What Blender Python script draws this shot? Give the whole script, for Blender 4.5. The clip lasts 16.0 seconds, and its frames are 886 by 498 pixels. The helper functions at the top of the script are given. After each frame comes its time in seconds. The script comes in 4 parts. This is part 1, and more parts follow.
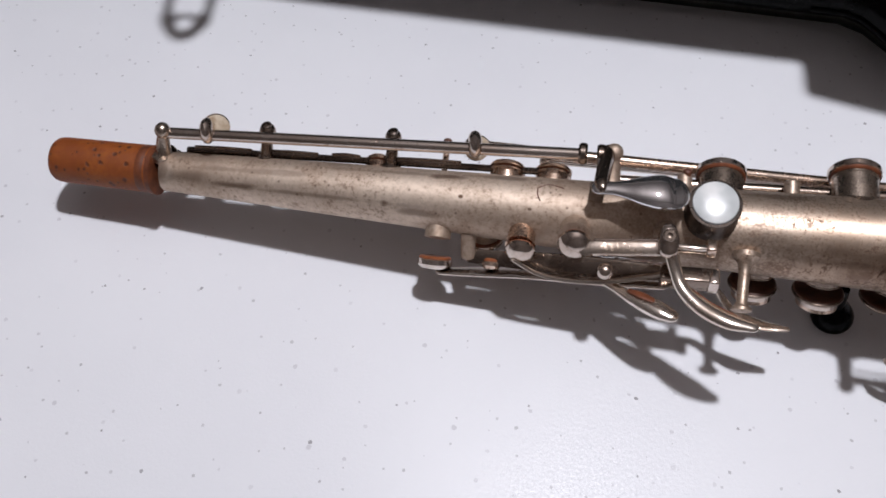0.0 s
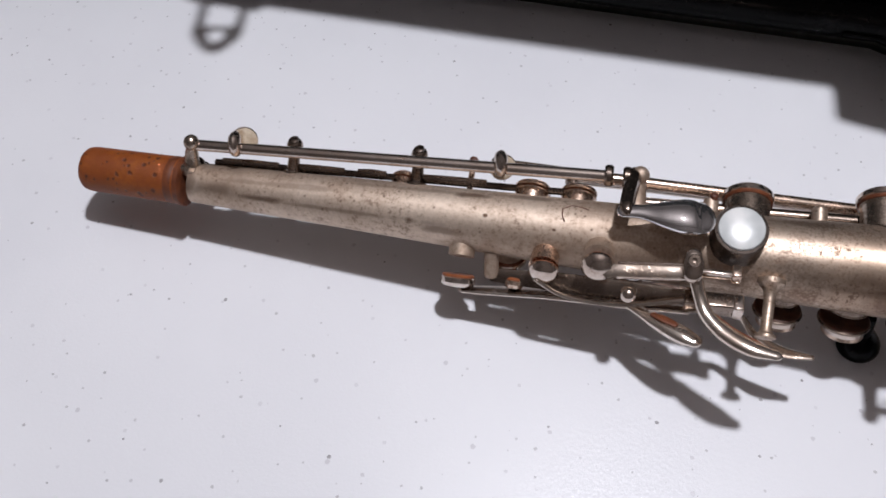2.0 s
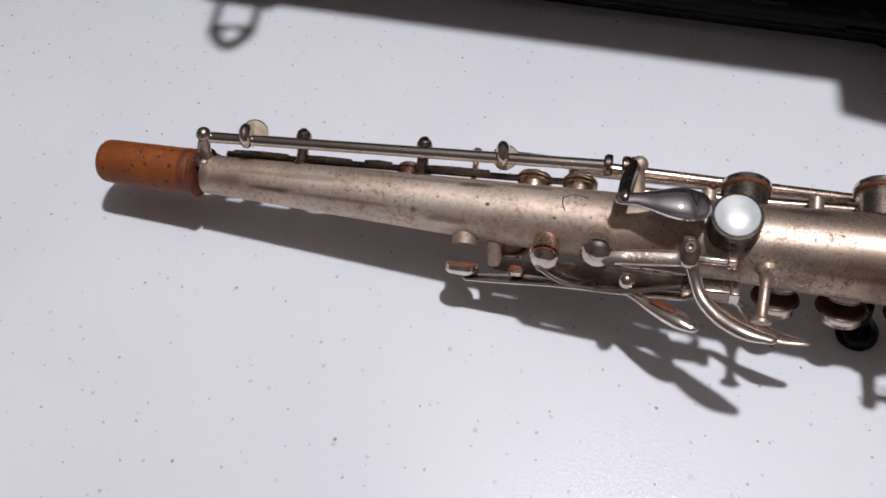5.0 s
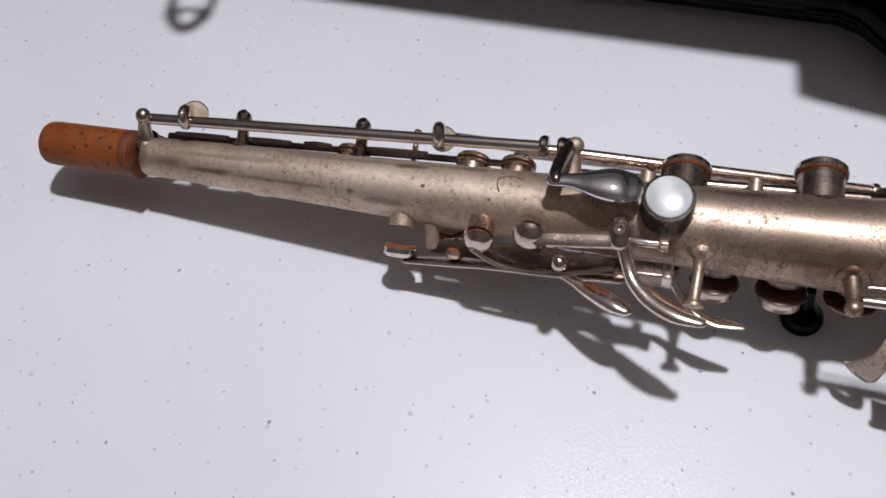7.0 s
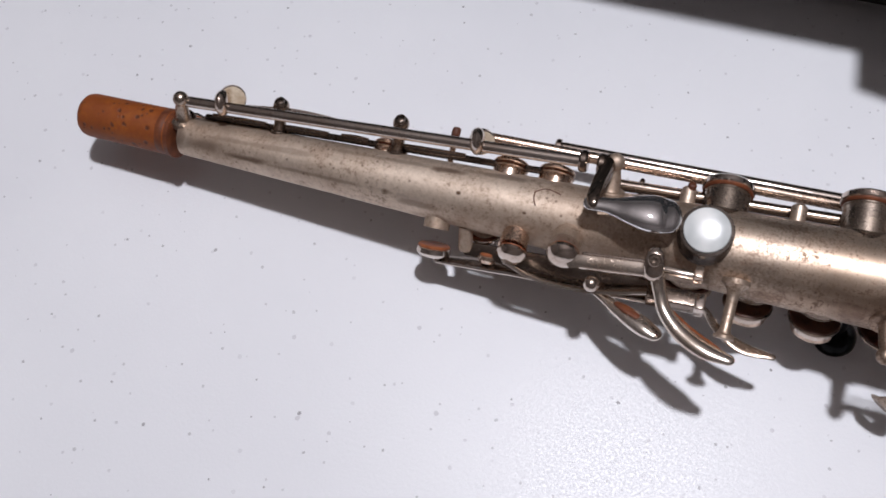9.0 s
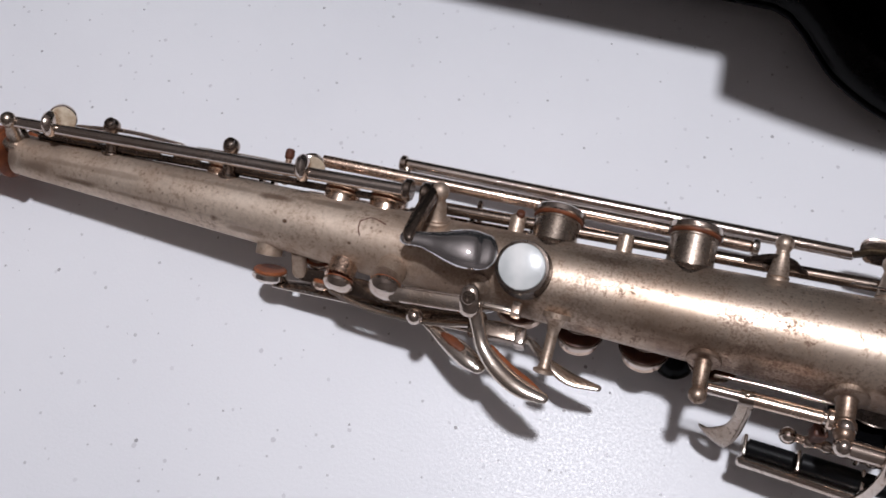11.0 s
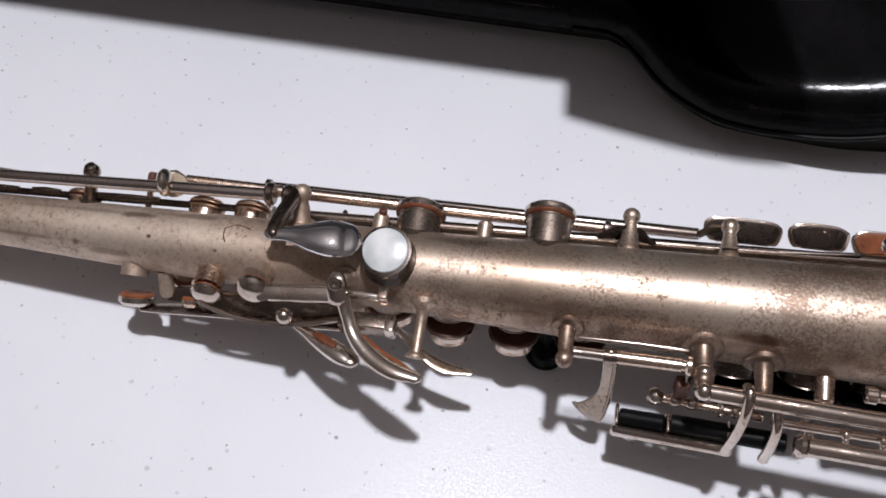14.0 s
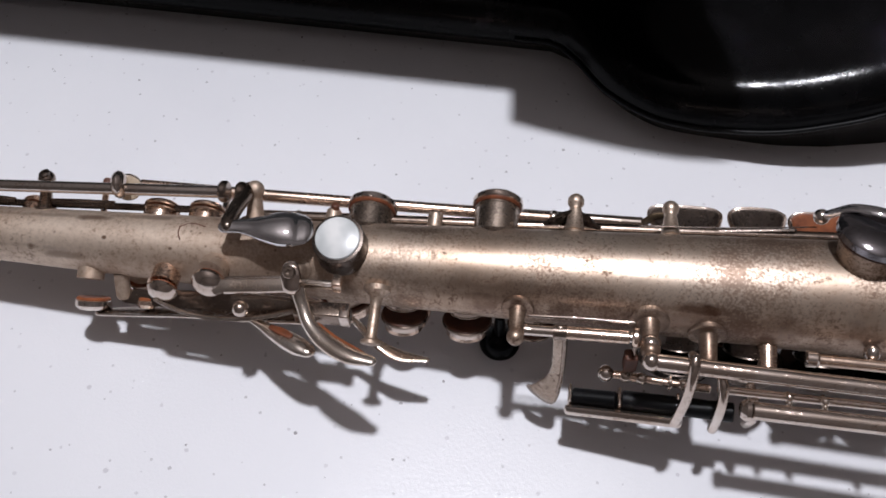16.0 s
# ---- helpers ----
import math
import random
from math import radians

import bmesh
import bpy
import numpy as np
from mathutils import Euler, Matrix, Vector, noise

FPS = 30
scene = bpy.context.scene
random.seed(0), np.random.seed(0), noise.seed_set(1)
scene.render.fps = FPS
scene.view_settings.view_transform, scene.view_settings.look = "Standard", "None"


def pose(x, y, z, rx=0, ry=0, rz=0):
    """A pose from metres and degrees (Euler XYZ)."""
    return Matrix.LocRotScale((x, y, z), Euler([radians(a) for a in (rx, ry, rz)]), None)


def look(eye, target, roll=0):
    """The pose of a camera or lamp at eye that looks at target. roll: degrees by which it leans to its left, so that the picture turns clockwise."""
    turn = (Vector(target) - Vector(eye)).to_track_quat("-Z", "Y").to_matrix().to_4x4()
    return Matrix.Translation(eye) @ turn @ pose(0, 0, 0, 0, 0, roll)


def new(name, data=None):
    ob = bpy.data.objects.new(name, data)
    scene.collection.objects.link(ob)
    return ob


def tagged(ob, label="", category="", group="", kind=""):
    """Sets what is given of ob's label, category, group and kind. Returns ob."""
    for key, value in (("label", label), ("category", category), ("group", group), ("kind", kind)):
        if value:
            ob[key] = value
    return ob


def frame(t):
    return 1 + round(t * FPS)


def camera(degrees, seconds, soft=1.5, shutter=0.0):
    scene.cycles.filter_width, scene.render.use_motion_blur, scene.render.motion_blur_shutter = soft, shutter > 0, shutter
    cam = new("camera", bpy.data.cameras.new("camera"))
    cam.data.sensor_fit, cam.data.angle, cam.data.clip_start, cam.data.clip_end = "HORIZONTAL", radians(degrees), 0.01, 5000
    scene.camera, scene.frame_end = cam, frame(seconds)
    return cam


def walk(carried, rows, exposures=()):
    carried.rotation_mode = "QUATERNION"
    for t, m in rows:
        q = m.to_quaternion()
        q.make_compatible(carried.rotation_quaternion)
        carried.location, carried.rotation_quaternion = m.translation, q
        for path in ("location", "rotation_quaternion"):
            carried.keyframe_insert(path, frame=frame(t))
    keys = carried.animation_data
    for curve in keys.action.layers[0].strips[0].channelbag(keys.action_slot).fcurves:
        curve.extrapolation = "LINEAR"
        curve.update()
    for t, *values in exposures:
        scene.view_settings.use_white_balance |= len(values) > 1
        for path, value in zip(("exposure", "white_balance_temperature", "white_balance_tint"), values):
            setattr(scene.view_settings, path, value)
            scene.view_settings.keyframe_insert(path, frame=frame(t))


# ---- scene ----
cam = camera(50.4, 16.0, soft=1.7)
PATH = [
    (0, (-0.02603, -0.18441, 0.28982), (-0.00866, -0.01901, 0.04014), -0.15),
    (0.5, (-0.02646, -0.18242, 0.28998), (-0.00921, -0.01825, 0.03948), -0.14),
    (1, (-0.02446, -0.18371, 0.28694), (-0.00846, -0.01818, 0.03726), -0.40),
    (1.5, (-0.02782, -0.18377, 0.29040), (-0.01443, -0.01964, 0.03964), -0.32),
    (2, (-0.02562, -0.18239, 0.29162), (-0.01568, -0.01369, 0.04374), -0.90),
    (2.5, (-0.03307, -0.18123, 0.29450), (-0.01775, -0.01013, 0.04855), 2.00),
    (3, (-0.02601, -0.18229, 0.29810), (-0.01750, -0.01161, 0.05154), 0.48),
    (3.5, (-0.02596, -0.18574, 0.29300), (-0.01371, -0.01787, 0.04466), -0.00),
    (4, (-0.02171, -0.18881, 0.29148), (-0.01626, -0.02439, 0.04061), -2.03),
    (4.2, (-0.02378, -0.18893, 0.29206), (-0.01850, -0.02212, 0.04277), -1.92),
    (6.5, (-0.00034, -0.20154, 0.29502), (-0.00436, -0.02853, 0.04996), -5.07),
    (7, (0.00741, -0.19456, 0.28903), (0.00450, -0.02553, 0.04120), -4.23),
    (7.5, (0.01527, -0.17676, 0.29672), (0.02044, -0.01105, 0.04670), -2.42),
    (8, (0.01136, -0.16940, 0.30236), (0.00483, -0.00915, 0.04884), -5.49),
    (8.2, (0.00973, -0.16541, 0.30292), (0.00032, -0.01181, 0.04540), -5.81),
    (10.3, (0.04020, -0.12538, 0.32622), (0.01641, -0.01761, 0.04726), -10.87),
    (10.5, (0.04949, -0.11899, 0.32424), (0.02607, -0.01498, 0.04383), -11.39),
    (11, (0.06327, -0.12574, 0.31526), (0.04928, -0.01009, 0.03880), -7.17),
    (11.5, (0.06999, -0.12603, 0.31590), (0.06295, -0.01094, 0.03894), -4.94),
    (12, (0.07240, -0.13032, 0.31173), (0.07233, -0.00945, 0.03716), -2.58),
    (12.5, (0.07377, -0.13917, 0.30864), (0.07861, -0.01347, 0.03629), -1.17),
    (13, (0.07390, -0.14791, 0.30806), (0.08358, -0.01106, 0.04127), -0.26),
    (13.5, (0.07133, -0.15749, 0.30336), (0.08524, -0.01463, 0.03993), 0.68),
    (14, (0.06965, -0.16978, 0.30117), (0.09185, -0.01648, 0.04426), 1.94),
    (14.5, (0.06915, -0.18098, 0.29660), (0.09768, -0.01766, 0.04658), 2.23),
    (15, (0.06780, -0.18942, 0.29461), (0.10088, -0.02132, 0.04833), 2.41),
    (15.5, (0.06753, -0.19247, 0.29644), (0.10178, -0.02283, 0.05138), 2.75),
    (16, (0.07107, -0.19293, 0.29583), (0.10615, -0.02565, 0.04929), 2.95),
]
walk(cam, [(t, look(eye, target, roll)) for t, eye, target, roll in PATH],
     [(0, 0.0), (4.2, -0.03), (7, -0.08), (8.2, -0.01), (10.3, -0.07), (11.2, -0.10), (12, -0.02), (12.5, -0.03), (14, 0.05), (16, 0.02)])

# ---- light: one ceiling lamp over the table in an otherwise dark room ----
LAMP = Vector((0.105, -0.030, 1.05))
bulb_light = bpy.data.lights.new("bulb_light", "POINT")
bulb_light.energy, bulb_light.color, bulb_light.shadow_soft_size = 36.9, (0.921, 0.928, 1.0), 0.027
bulb_light.use_soft_falloff = False
new("bulb_light", bulb_light).location = LAMP
world = bpy.data.worlds.new("world")
world.use_nodes = True
world.node_tree.nodes["Background"].inputs[0].default_value = (0.0025, 0.002, 0.002, 1)
scene.world = world
scene.view_settings.exposure = 0.0


# ---- materials ----
def material(name, color, rough, metal=0.0):
    m = bpy.data.materials.new(name)
    m.use_nodes = True
    b = m.node_tree.nodes["Principled BSDF"]
    b.inputs["Base Color"].default_value = (*color, 1)
    b.inputs["Roughness"].default_value = rough
    b.inputs["Metallic"].default_value = metal
    return m, m.node_tree, b


def node(tree, kind, **values):
    n = tree.nodes.new(kind)
    for key, value in values.items():
        n.inputs[key.replace("_", " ")].default_value = value
    return n


def link(tree, a, b):
    tree.links.new(a, b)


def coords(tree):
    return tree.nodes.new("ShaderNodeTexCoord").outputs["Object"]


def noise_of(tree, scale, detail=4.0, rough=0.6, at=None):
    n = node(tree, "ShaderNodeTexNoise", Scale=scale, Detail=detail, Roughness=rough)
    link(tree, at or coords(tree), n.inputs["Vector"])
    return n.outputs["Fac"]


def ramp(tree, fac, *stops):
    r = tree.nodes.new("ShaderNodeValToRGB")
    while len(r.color_ramp.elements) < len(stops):
        r.color_ramp.elements.new(0.5)
    for e, (pos, c) in zip(r.color_ramp.elements, stops):
        e.position, e.color = pos, (*c, 1) if len(c) == 3 else c
    link(tree, fac, r.inputs["Fac"])
    return r.outputs["Color"]


def grey(v):
    return (v, v, v)


def mix(tree, fac, a, b):
    """fac, a, b: sockets, or plain values."""
    m = tree.nodes.new("ShaderNodeMix")
    m.data_type = "RGBA"
    for socket, value in ((m.inputs["Factor"], fac), (m.inputs["A"], a), (m.inputs["B"], b)):
        if isinstance(value, bpy.types.NodeSocket):
            link(tree, value, socket)
        elif isinstance(value, tuple):
            socket.default_value = (*value, 1)
        else:
            socket.default_value = value
    return m.outputs["Result"]


def math_node(tree, op, a, b=0.0):
    m = tree.nodes.new("ShaderNodeMath")
    m.operation = op
    for socket, value in zip(m.inputs, (a, b)):
        if isinstance(value, bpy.types.NodeSocket):
            link(tree, value, socket)
        else:
            socket.default_value = value
    return m.outputs[0]


def bump(tree, b, height, strength, distance):
    n = node(tree, "ShaderNodeBump", Strength=strength, Distance=distance)
    link(tree, height, n.inputs["Height"])
    link(tree, n.outputs["Normal"], b.inputs["Normal"])


def mark_mask(t, at, cloud, marks):
    """Old stains and painted shade on the tube, each (along mm, degrees round, half length, half width in degrees,
    depth), with ragged edges.
    """
    axis = t.nodes.new("ShaderNodeSeparateXYZ")
    link(t, at, axis.inputs[0])
    flat = t.nodes.new("ShaderNodeCombineXYZ")
    link(t, math_node(t, "MULTIPLY", axis.outputs[0], 1000.0), flat.inputs[0])
    link(t, math_node(t, "MULTIPLY", math_node(t, "ARCTAN2", axis.outputs[1], axis.outputs[2]), 57.296), flat.inputs[1])
    ragged = math_node(t, "MULTIPLY", math_node(t, "SUBTRACT", cloud, 0.5), 2.6)
    total = None
    for along, turn, a, b, depth in marks:
        place = node(t, "ShaderNodeMapping", Location=(-along / a, -turn / b, 0), Scale=(1 / a, 1 / b, 0))
        link(t, flat.outputs[0], place.inputs["Vector"])
        far = t.nodes.new("ShaderNodeVectorMath")
        far.operation = "LENGTH"
        link(t, place.outputs[0], far.inputs[0])
        mask = ramp(t, math_node(t, "ADD", far.outputs["Value"], ragged), (0.35, grey(depth)), (1.0, grey(0)))
        total = mask if total is None else math_node(t, "MAXIMUM", total, mask)
    return total


def plated(name, clean, tarnish, dark, rough_lo, rough_hi, pitted=0.3, scale=1.0, worn=0.0, marks=(), speck=520, metal=0.97):
    """Old plated metal: clean plate, wide warm tarnish, fine grain, clustered small pits. worn: how much duller it is towards the neck."""
    m, t, b = material(name, clean, rough_lo, metal)
    at = coords(t)
    wide = noise_of(t, 26 * scale, 5, 0.62, at)
    cloud = noise_of(t, 75 * scale, 5, 0.65, at)
    fine = noise_of(t, speck * scale, 6, 0.75, at)
    stain = ramp(t, wide, (0.38, grey(0)), (0.68, grey(0.75)))
    if worn:
        axis = t.nodes.new("ShaderNodeSeparateXYZ")
        link(t, at, axis.inputs[0])
        along = node(t, "ShaderNodeMapRange")
        link(t, axis.outputs[0], along.inputs["Value"])
        for key, value in (("From Min", 0.03), ("From Max", 0.115), ("To Min", 1.0), ("To Max", 0.0)):
            along.inputs[key].default_value = value
        stain = math_node(t, "ADD", stain, math_node(t, "MULTIPLY", math_node(t, "SUBTRACT", 1.0, along.outputs[0]), 0.2))
    base = mix(t, stain, clean, tarnish)
    if marks:
        base = mix(t, mark_mask(t, at, cloud, marks), base, dark)
    grain = ramp(t, math_node(t, "ADD", math_node(t, "MULTIPLY", fine, 0.6), math_node(t, "MULTIPLY", cloud, 0.4)), (0.44, grey(0)), (0.60, grey(1)))
    base = mix(t, math_node(t, "MULTIPLY", grain, 0.5), base, tarnish)
    where = ramp(t, cloud, (0.43 if marks else 0.50, grey(0)), (0.60, grey(1)))
    specks = ramp(t, fine, (0.53, grey(0)), (0.62, grey(1)))
    pit = math_node(t, "MULTIPLY", math_node(t, "MULTIPLY", where, specks), pitted * 2.2)
    v = node(t, "ShaderNodeTexVoronoi", Scale=170.0 * scale, Randomness=1.0)
    link(t, at, v.inputs["Vector"])
    dot = mix(t, ramp(t, v.outputs["Color"], (0.66 if marks else 0.80, grey(0)), (0.68 if marks else 0.82, grey(1))), grey(0.0), ramp(t, v.outputs["Distance"], (0.05, grey(pitted * 2)), (0.13, grey(0))))
    pit = math_node(t, "MINIMUM", math_node(t, "MAXIMUM", pit, dot), 1.0)
    if marks:
        powder = noise_of(t, 1150, 3, 0.6, at)
        drift = noise_of(t, 42, 4, 0.6, at)
        dust = ramp(t, math_node(t, "ADD", math_node(t, "MULTIPLY", powder, 0.46), math_node(t, "MULTIPLY", drift, 0.54)), (0.475, grey(0)), (0.57, grey(0.70)))
        dust = math_node(t, "MULTIPLY", dust, math_node(t, "SUBTRACT", 1.0, math_node(t, "MULTIPLY", along.outputs[0], 0.72)))
        pit = math_node(t, "MAXIMUM", math_node(t, "MULTIPLY", pit, 0.75), dust)
        small = node(t, "ShaderNodeTexVoronoi", Scale=420.0, Randomness=1.0)
        link(t, at, small.inputs["Vector"])
        group = noise_of(t, 55, 3, 0.6, at)
        few = ramp(t, math_node(t, "ADD", math_node(t, "MULTIPLY", small.outputs["Color"], 0.45), math_node(t, "MULTIPLY", group, 0.9)), (0.755, grey(0)), (0.79, grey(1)))
        grit = math_node(t, "MULTIPLY", few, ramp(t, math_node(t, "ADD", small.outputs["Distance"], math_node(t, "MULTIPLY", fine, 0.12)), (0.16, grey(0.65)), (0.34, grey(0))))
    if worn:
        pit = math_node(t, "MULTIPLY", pit, math_node(t, "SUBTRACT", 1.0, math_node(t, "MULTIPLY", along.outputs[0], 0.45)))
    if marks:
        pit = math_node(t, "MAXIMUM", pit, grit)
    link(t, mix(t, pit, base, dark), b.inputs["Base Color"])
    rough = math_node(t, "ADD", rough_lo, math_node(t, "MULTIPLY", math_node(t, "ADD", math_node(t, "MULTIPLY", grain, 0.65), math_node(t, "MULTIPLY", wide, 0.35)), rough_hi - rough_lo))
    if worn:
        rough = math_node(t, "ADD", rough, math_node(t, "MULTIPLY", along.outputs[0], worn))
    link(t, math_node(t, "ADD", rough, math_node(t, "MULTIPLY", pit, 0.2)), b.inputs["Roughness"])
    bump(t, b, math_node(t, "SUBTRACT", math_node(t, "MULTIPLY", fine, 0.6), math_node(t, "MULTIPLY", pit, 0.8)), 0.16, 0.0002)
    return m


# real stains, plus the neck's dark reflection and lower-flank shade put into colour
STAINS_AND_SHADE = [(190, -58, 16, 9, 1.0), (-4.5, 21, 7, 9, 0.8), (-25, -50, 2.2, 9, 0.9), (0.6, -21, 0.9, 4, 1.0), (121, -66, 20, 10, 0.7), (-79, -46, 11, 13, 0.85), (-48, -50, 32, 8, 0.5),
          (23.4, -33, 0.8, 3, 1.0), (-36, 180, 2.6, 11, 0.95), (-107, 10, 4, 70, 0.6), (-12, -64, 9, 10, 0.55), (150, -48, 26, 9, 0.45), (-26, 172, 7, 12, 0.5), (100, 26, 12, 8, 0.5), (185, -80, 95, 28, 0.75), (130, -52, 40, 13, 0.45), (60, -75, 60, 20, 0.35),
          (-70, 2, 34, 9, 0.42), (-96, -30, 8, 30, 0.5), (-30, 24, 26, 7, 0.4), (12, 30, 16, 8, 0.5), (96, -40, 14, 12, 0.35), (215, 30, 30, 12, 0.35)]
BODY = plated("satin_silver_plate", (0.73, 0.61, 0.505), (0.38, 0.27, 0.195), (0.12, 0.065, 0.042), 0.315, 0.46, 0.62, 1.0, 0.20, STAINS_AND_SHADE, 560, 0.85)
PLATE = plated("polished_silver_plate", (0.76, 0.69, 0.635), (0.50, 0.38, 0.30), (0.16, 0.09, 0.06), 0.07, 0.20, 0.36, 1.8)
SATIN = plated("dull_silver_plate", (0.89, 0.82, 0.75), (0.62, 0.48, 0.37), (0.20, 0.11, 0.07), 0.11, 0.26, 0.34, 1.8, metal=0.95)
GOLDEN = plated("warm_tarnished_plate", (0.78, 0.63, 0.52), (0.56, 0.38, 0.28), (0.22, 0.11, 0.07), 0.14, 0.36, 0.35, 1.8)
CHROME = plated("bright_plate", (0.90, 0.89, 0.90), (0.82, 0.79, 0.79), (0.34, 0.28, 0.25), 0.035, 0.075, 0.10, 1.2)
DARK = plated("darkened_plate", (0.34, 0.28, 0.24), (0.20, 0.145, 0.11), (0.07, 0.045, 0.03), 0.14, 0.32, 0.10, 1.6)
# dimmed copy of the body plate; the colour carries the chimneys' shade
DIMMED = plated("dimmed_plate", (0.48, 0.40, 0.335), (0.27, 0.20, 0.15), (0.10, 0.06, 0.04), 0.20, 0.40, 0.40, 1.2)
# mirror plate darkened in colour for the black case it reflects
DARK_REFLECTION = plated("plate_with_dark_reflection", (0.30, 0.29, 0.31), (0.22, 0.20, 0.20), (0.10, 0.08, 0.07), 0.06, 0.14, 0.10, 1.2)
# near-black plate; on the low key cups it stands in for shade
NEAR_BLACK = plated("near_black_plate", (0.15, 0.125, 0.11), (0.09, 0.068, 0.055), (0.04, 0.025, 0.02), 0.22, 0.40, 0.30, 1.6)


def cork_material():
    m, t, b = material("stained_cork", (0.5, 0.2, 0.06), 0.62)
    at = coords(t)
    wide, fine = noise_of(t, 90, 4, 0.6, at), noise_of(t, 420, 5, 0.65, at)
    base = ramp(t, wide, (0.25, (0.15, 0.030, 0.003)), (0.75, (0.30, 0.080, 0.006)))
    shaken = t.nodes.new("ShaderNodeVectorMath")
    shaken.operation = "MULTIPLY_ADD"
    shake = node(t, "ShaderNodeTexNoise", Scale=900.0, Detail=2.0)
    link(t, at, shake.inputs["Vector"])
    link(t, shake.outputs["Color"], shaken.inputs[0])
    shaken.inputs[1].default_value = [0.0011] * 3
    link(t, at, shaken.inputs[2])
    pits = None
    for scale, near, far in ((240.0, 0.15, 0.24), (420.0, 0.20, 0.32)):
        v = node(t, "ShaderNodeTexVoronoi", Scale=scale, Randomness=1.0)
        link(t, shaken.outputs[0], v.inputs["Vector"])
        hole = ramp(t, v.outputs["Distance"], (near, grey(1)), (far, grey(0)))
        chosen = ramp(t, math_node(t, "ADD", v.outputs["Color"], math_node(t, "MULTIPLY", math_node(t, "SUBTRACT", wide, 0.5), 1.6)), (0.55, grey(0)), (0.62, grey(0.85)))
        some = mix(t, chosen, (0.0, 0.0, 0.0), hole)
        pits = some if pits is None else math_node(t, "MAXIMUM", pits, some)
    base = mix(t, ramp(t, fine, (0.35, grey(0)), (0.7, grey(1))), base, (0.20, 0.042, 0.006))
    link(t, mix(t, pits, base, (0.06, 0.014, 0.004)), b.inputs["Base Color"])
    bump(t, b, math_node(t, "SUBTRACT", fine, math_node(t, "MULTIPLY", pits, 1.5)), 0.5, 0.0004)
    return m


def pad_material(name, a, c):
    m, t, b = material(name, a, 0.55)
    f = noise_of(t, 260, 5, 0.65)
    link(t, ramp(t, f, (0.3, a), (0.7, c)), b.inputs["Base Color"])
    bump(t, b, f, 0.3, 0.0003)
    return m


def pearl_material():
    m, t, b = material("mother_of_pearl", (0.8, 0.8, 0.78), 0.24)
    at = coords(t)
    w = node(t, "ShaderNodeTexWave", Scale=38.0, Distortion=7.0, Detail=3.0)
    w.inputs["Detail Scale"].default_value = 1.6
    link(t, at, w.inputs["Vector"])
    wide = noise_of(t, 75, 3, 0.5, at)
    both = math_node(t, "ADD", math_node(t, "MULTIPLY", w.outputs["Fac"], 0.16), math_node(t, "MULTIPLY", wide, 0.84))
    link(t, ramp(t, both, (0.28, (0.42, 0.44, 0.44)), (0.47, (0.56, 0.575, 0.57)), (0.66, (0.74, 0.735, 0.72))), b.inputs["Base Color"])
    b.inputs["Coat Weight"].default_value = 0.6
    b.inputs["Coat Roughness"].default_value = 0.08
    b.inputs["Sheen Weight"].default_value = 0.15
    return m


def table_material():
    """White moulded plastic with grey flecks and a fine pebbled skin."""
    m, t, b = material("speckled_white_plastic", (0.76, 0.76, 0.79), 0.42)
    b.inputs["Specular IOR Level"].default_value = 0.36
    at = coords(t)
    wide = noise_of(t, 9, 3, 0.5, at)
    base = ramp(t, wide, (0.3, (0.735, 0.735, 0.765)), (0.7, (0.785, 0.785, 0.81)))
    for scale, size, keep, tone in ((58.0, 0.027, 0.56, (0.26, 0.25, 0.26)), (95.0, 0.038, 0.58, (0.44, 0.43, 0.45)), (70.0, 0.042, 0.50, (0.58, 0.57, 0.60))):
        shake = node(t, "ShaderNodeTexNoise", Scale=scale * 16, Detail=1.0)
        link(t, at, shake.inputs["Vector"])
        bent = t.nodes.new("ShaderNodeVectorMath")
        bent.operation = "MULTIPLY_ADD"
        link(t, shake.outputs["Color"], bent.inputs[0])
        bent.inputs[1].default_value = [0.9 * size / scale * 1.3] * 3
        link(t, at, bent.inputs[2])
        flat = node(t, "ShaderNodeMapping", Scale=(1, 1, 0))
        link(t, bent.outputs[0], flat.inputs["Vector"])
        v = node(t, "ShaderNodeTexVoronoi", Scale=scale, Randomness=1.0)
        v.voronoi_dimensions = "2D"
        link(t, flat.outputs[0], v.inputs["Vector"])
        pick = t.nodes.new("ShaderNodeSeparateColor")
        link(t, v.outputs["Color"], pick.inputs[0])
        radius = math_node(t, "MULTIPLY", math_node(t, "ADD", 0.45, pick.outputs[1]), size)
        inside = math_node(t, "LESS_THAN", math_node(t, "DIVIDE", v.outputs["Distance"], radius), 1.0)
        some = math_node(t, "GREATER_THAN", pick.outputs[0], keep)
        fleck = math_node(t, "MULTIPLY", math_node(t, "MULTIPLY", inside, some), math_node(t, "ADD", 0.35, math_node(t, "MULTIPLY", pick.outputs[2], 0.6)))
        base = mix(t, fleck, base, tone)
    link(t, base, b.inputs["Base Color"])
    pebble = noise_of(t, 800, 4, 0.65, at)
    bump(t, b, pebble, 0.18, 0.0004)
    link(t, ramp(t, noise_of(t, 1100, 2, 0.5, at), (0.35, grey(0.30)), (0.7, grey(0.52))), b.inputs["Roughness"])
    return m


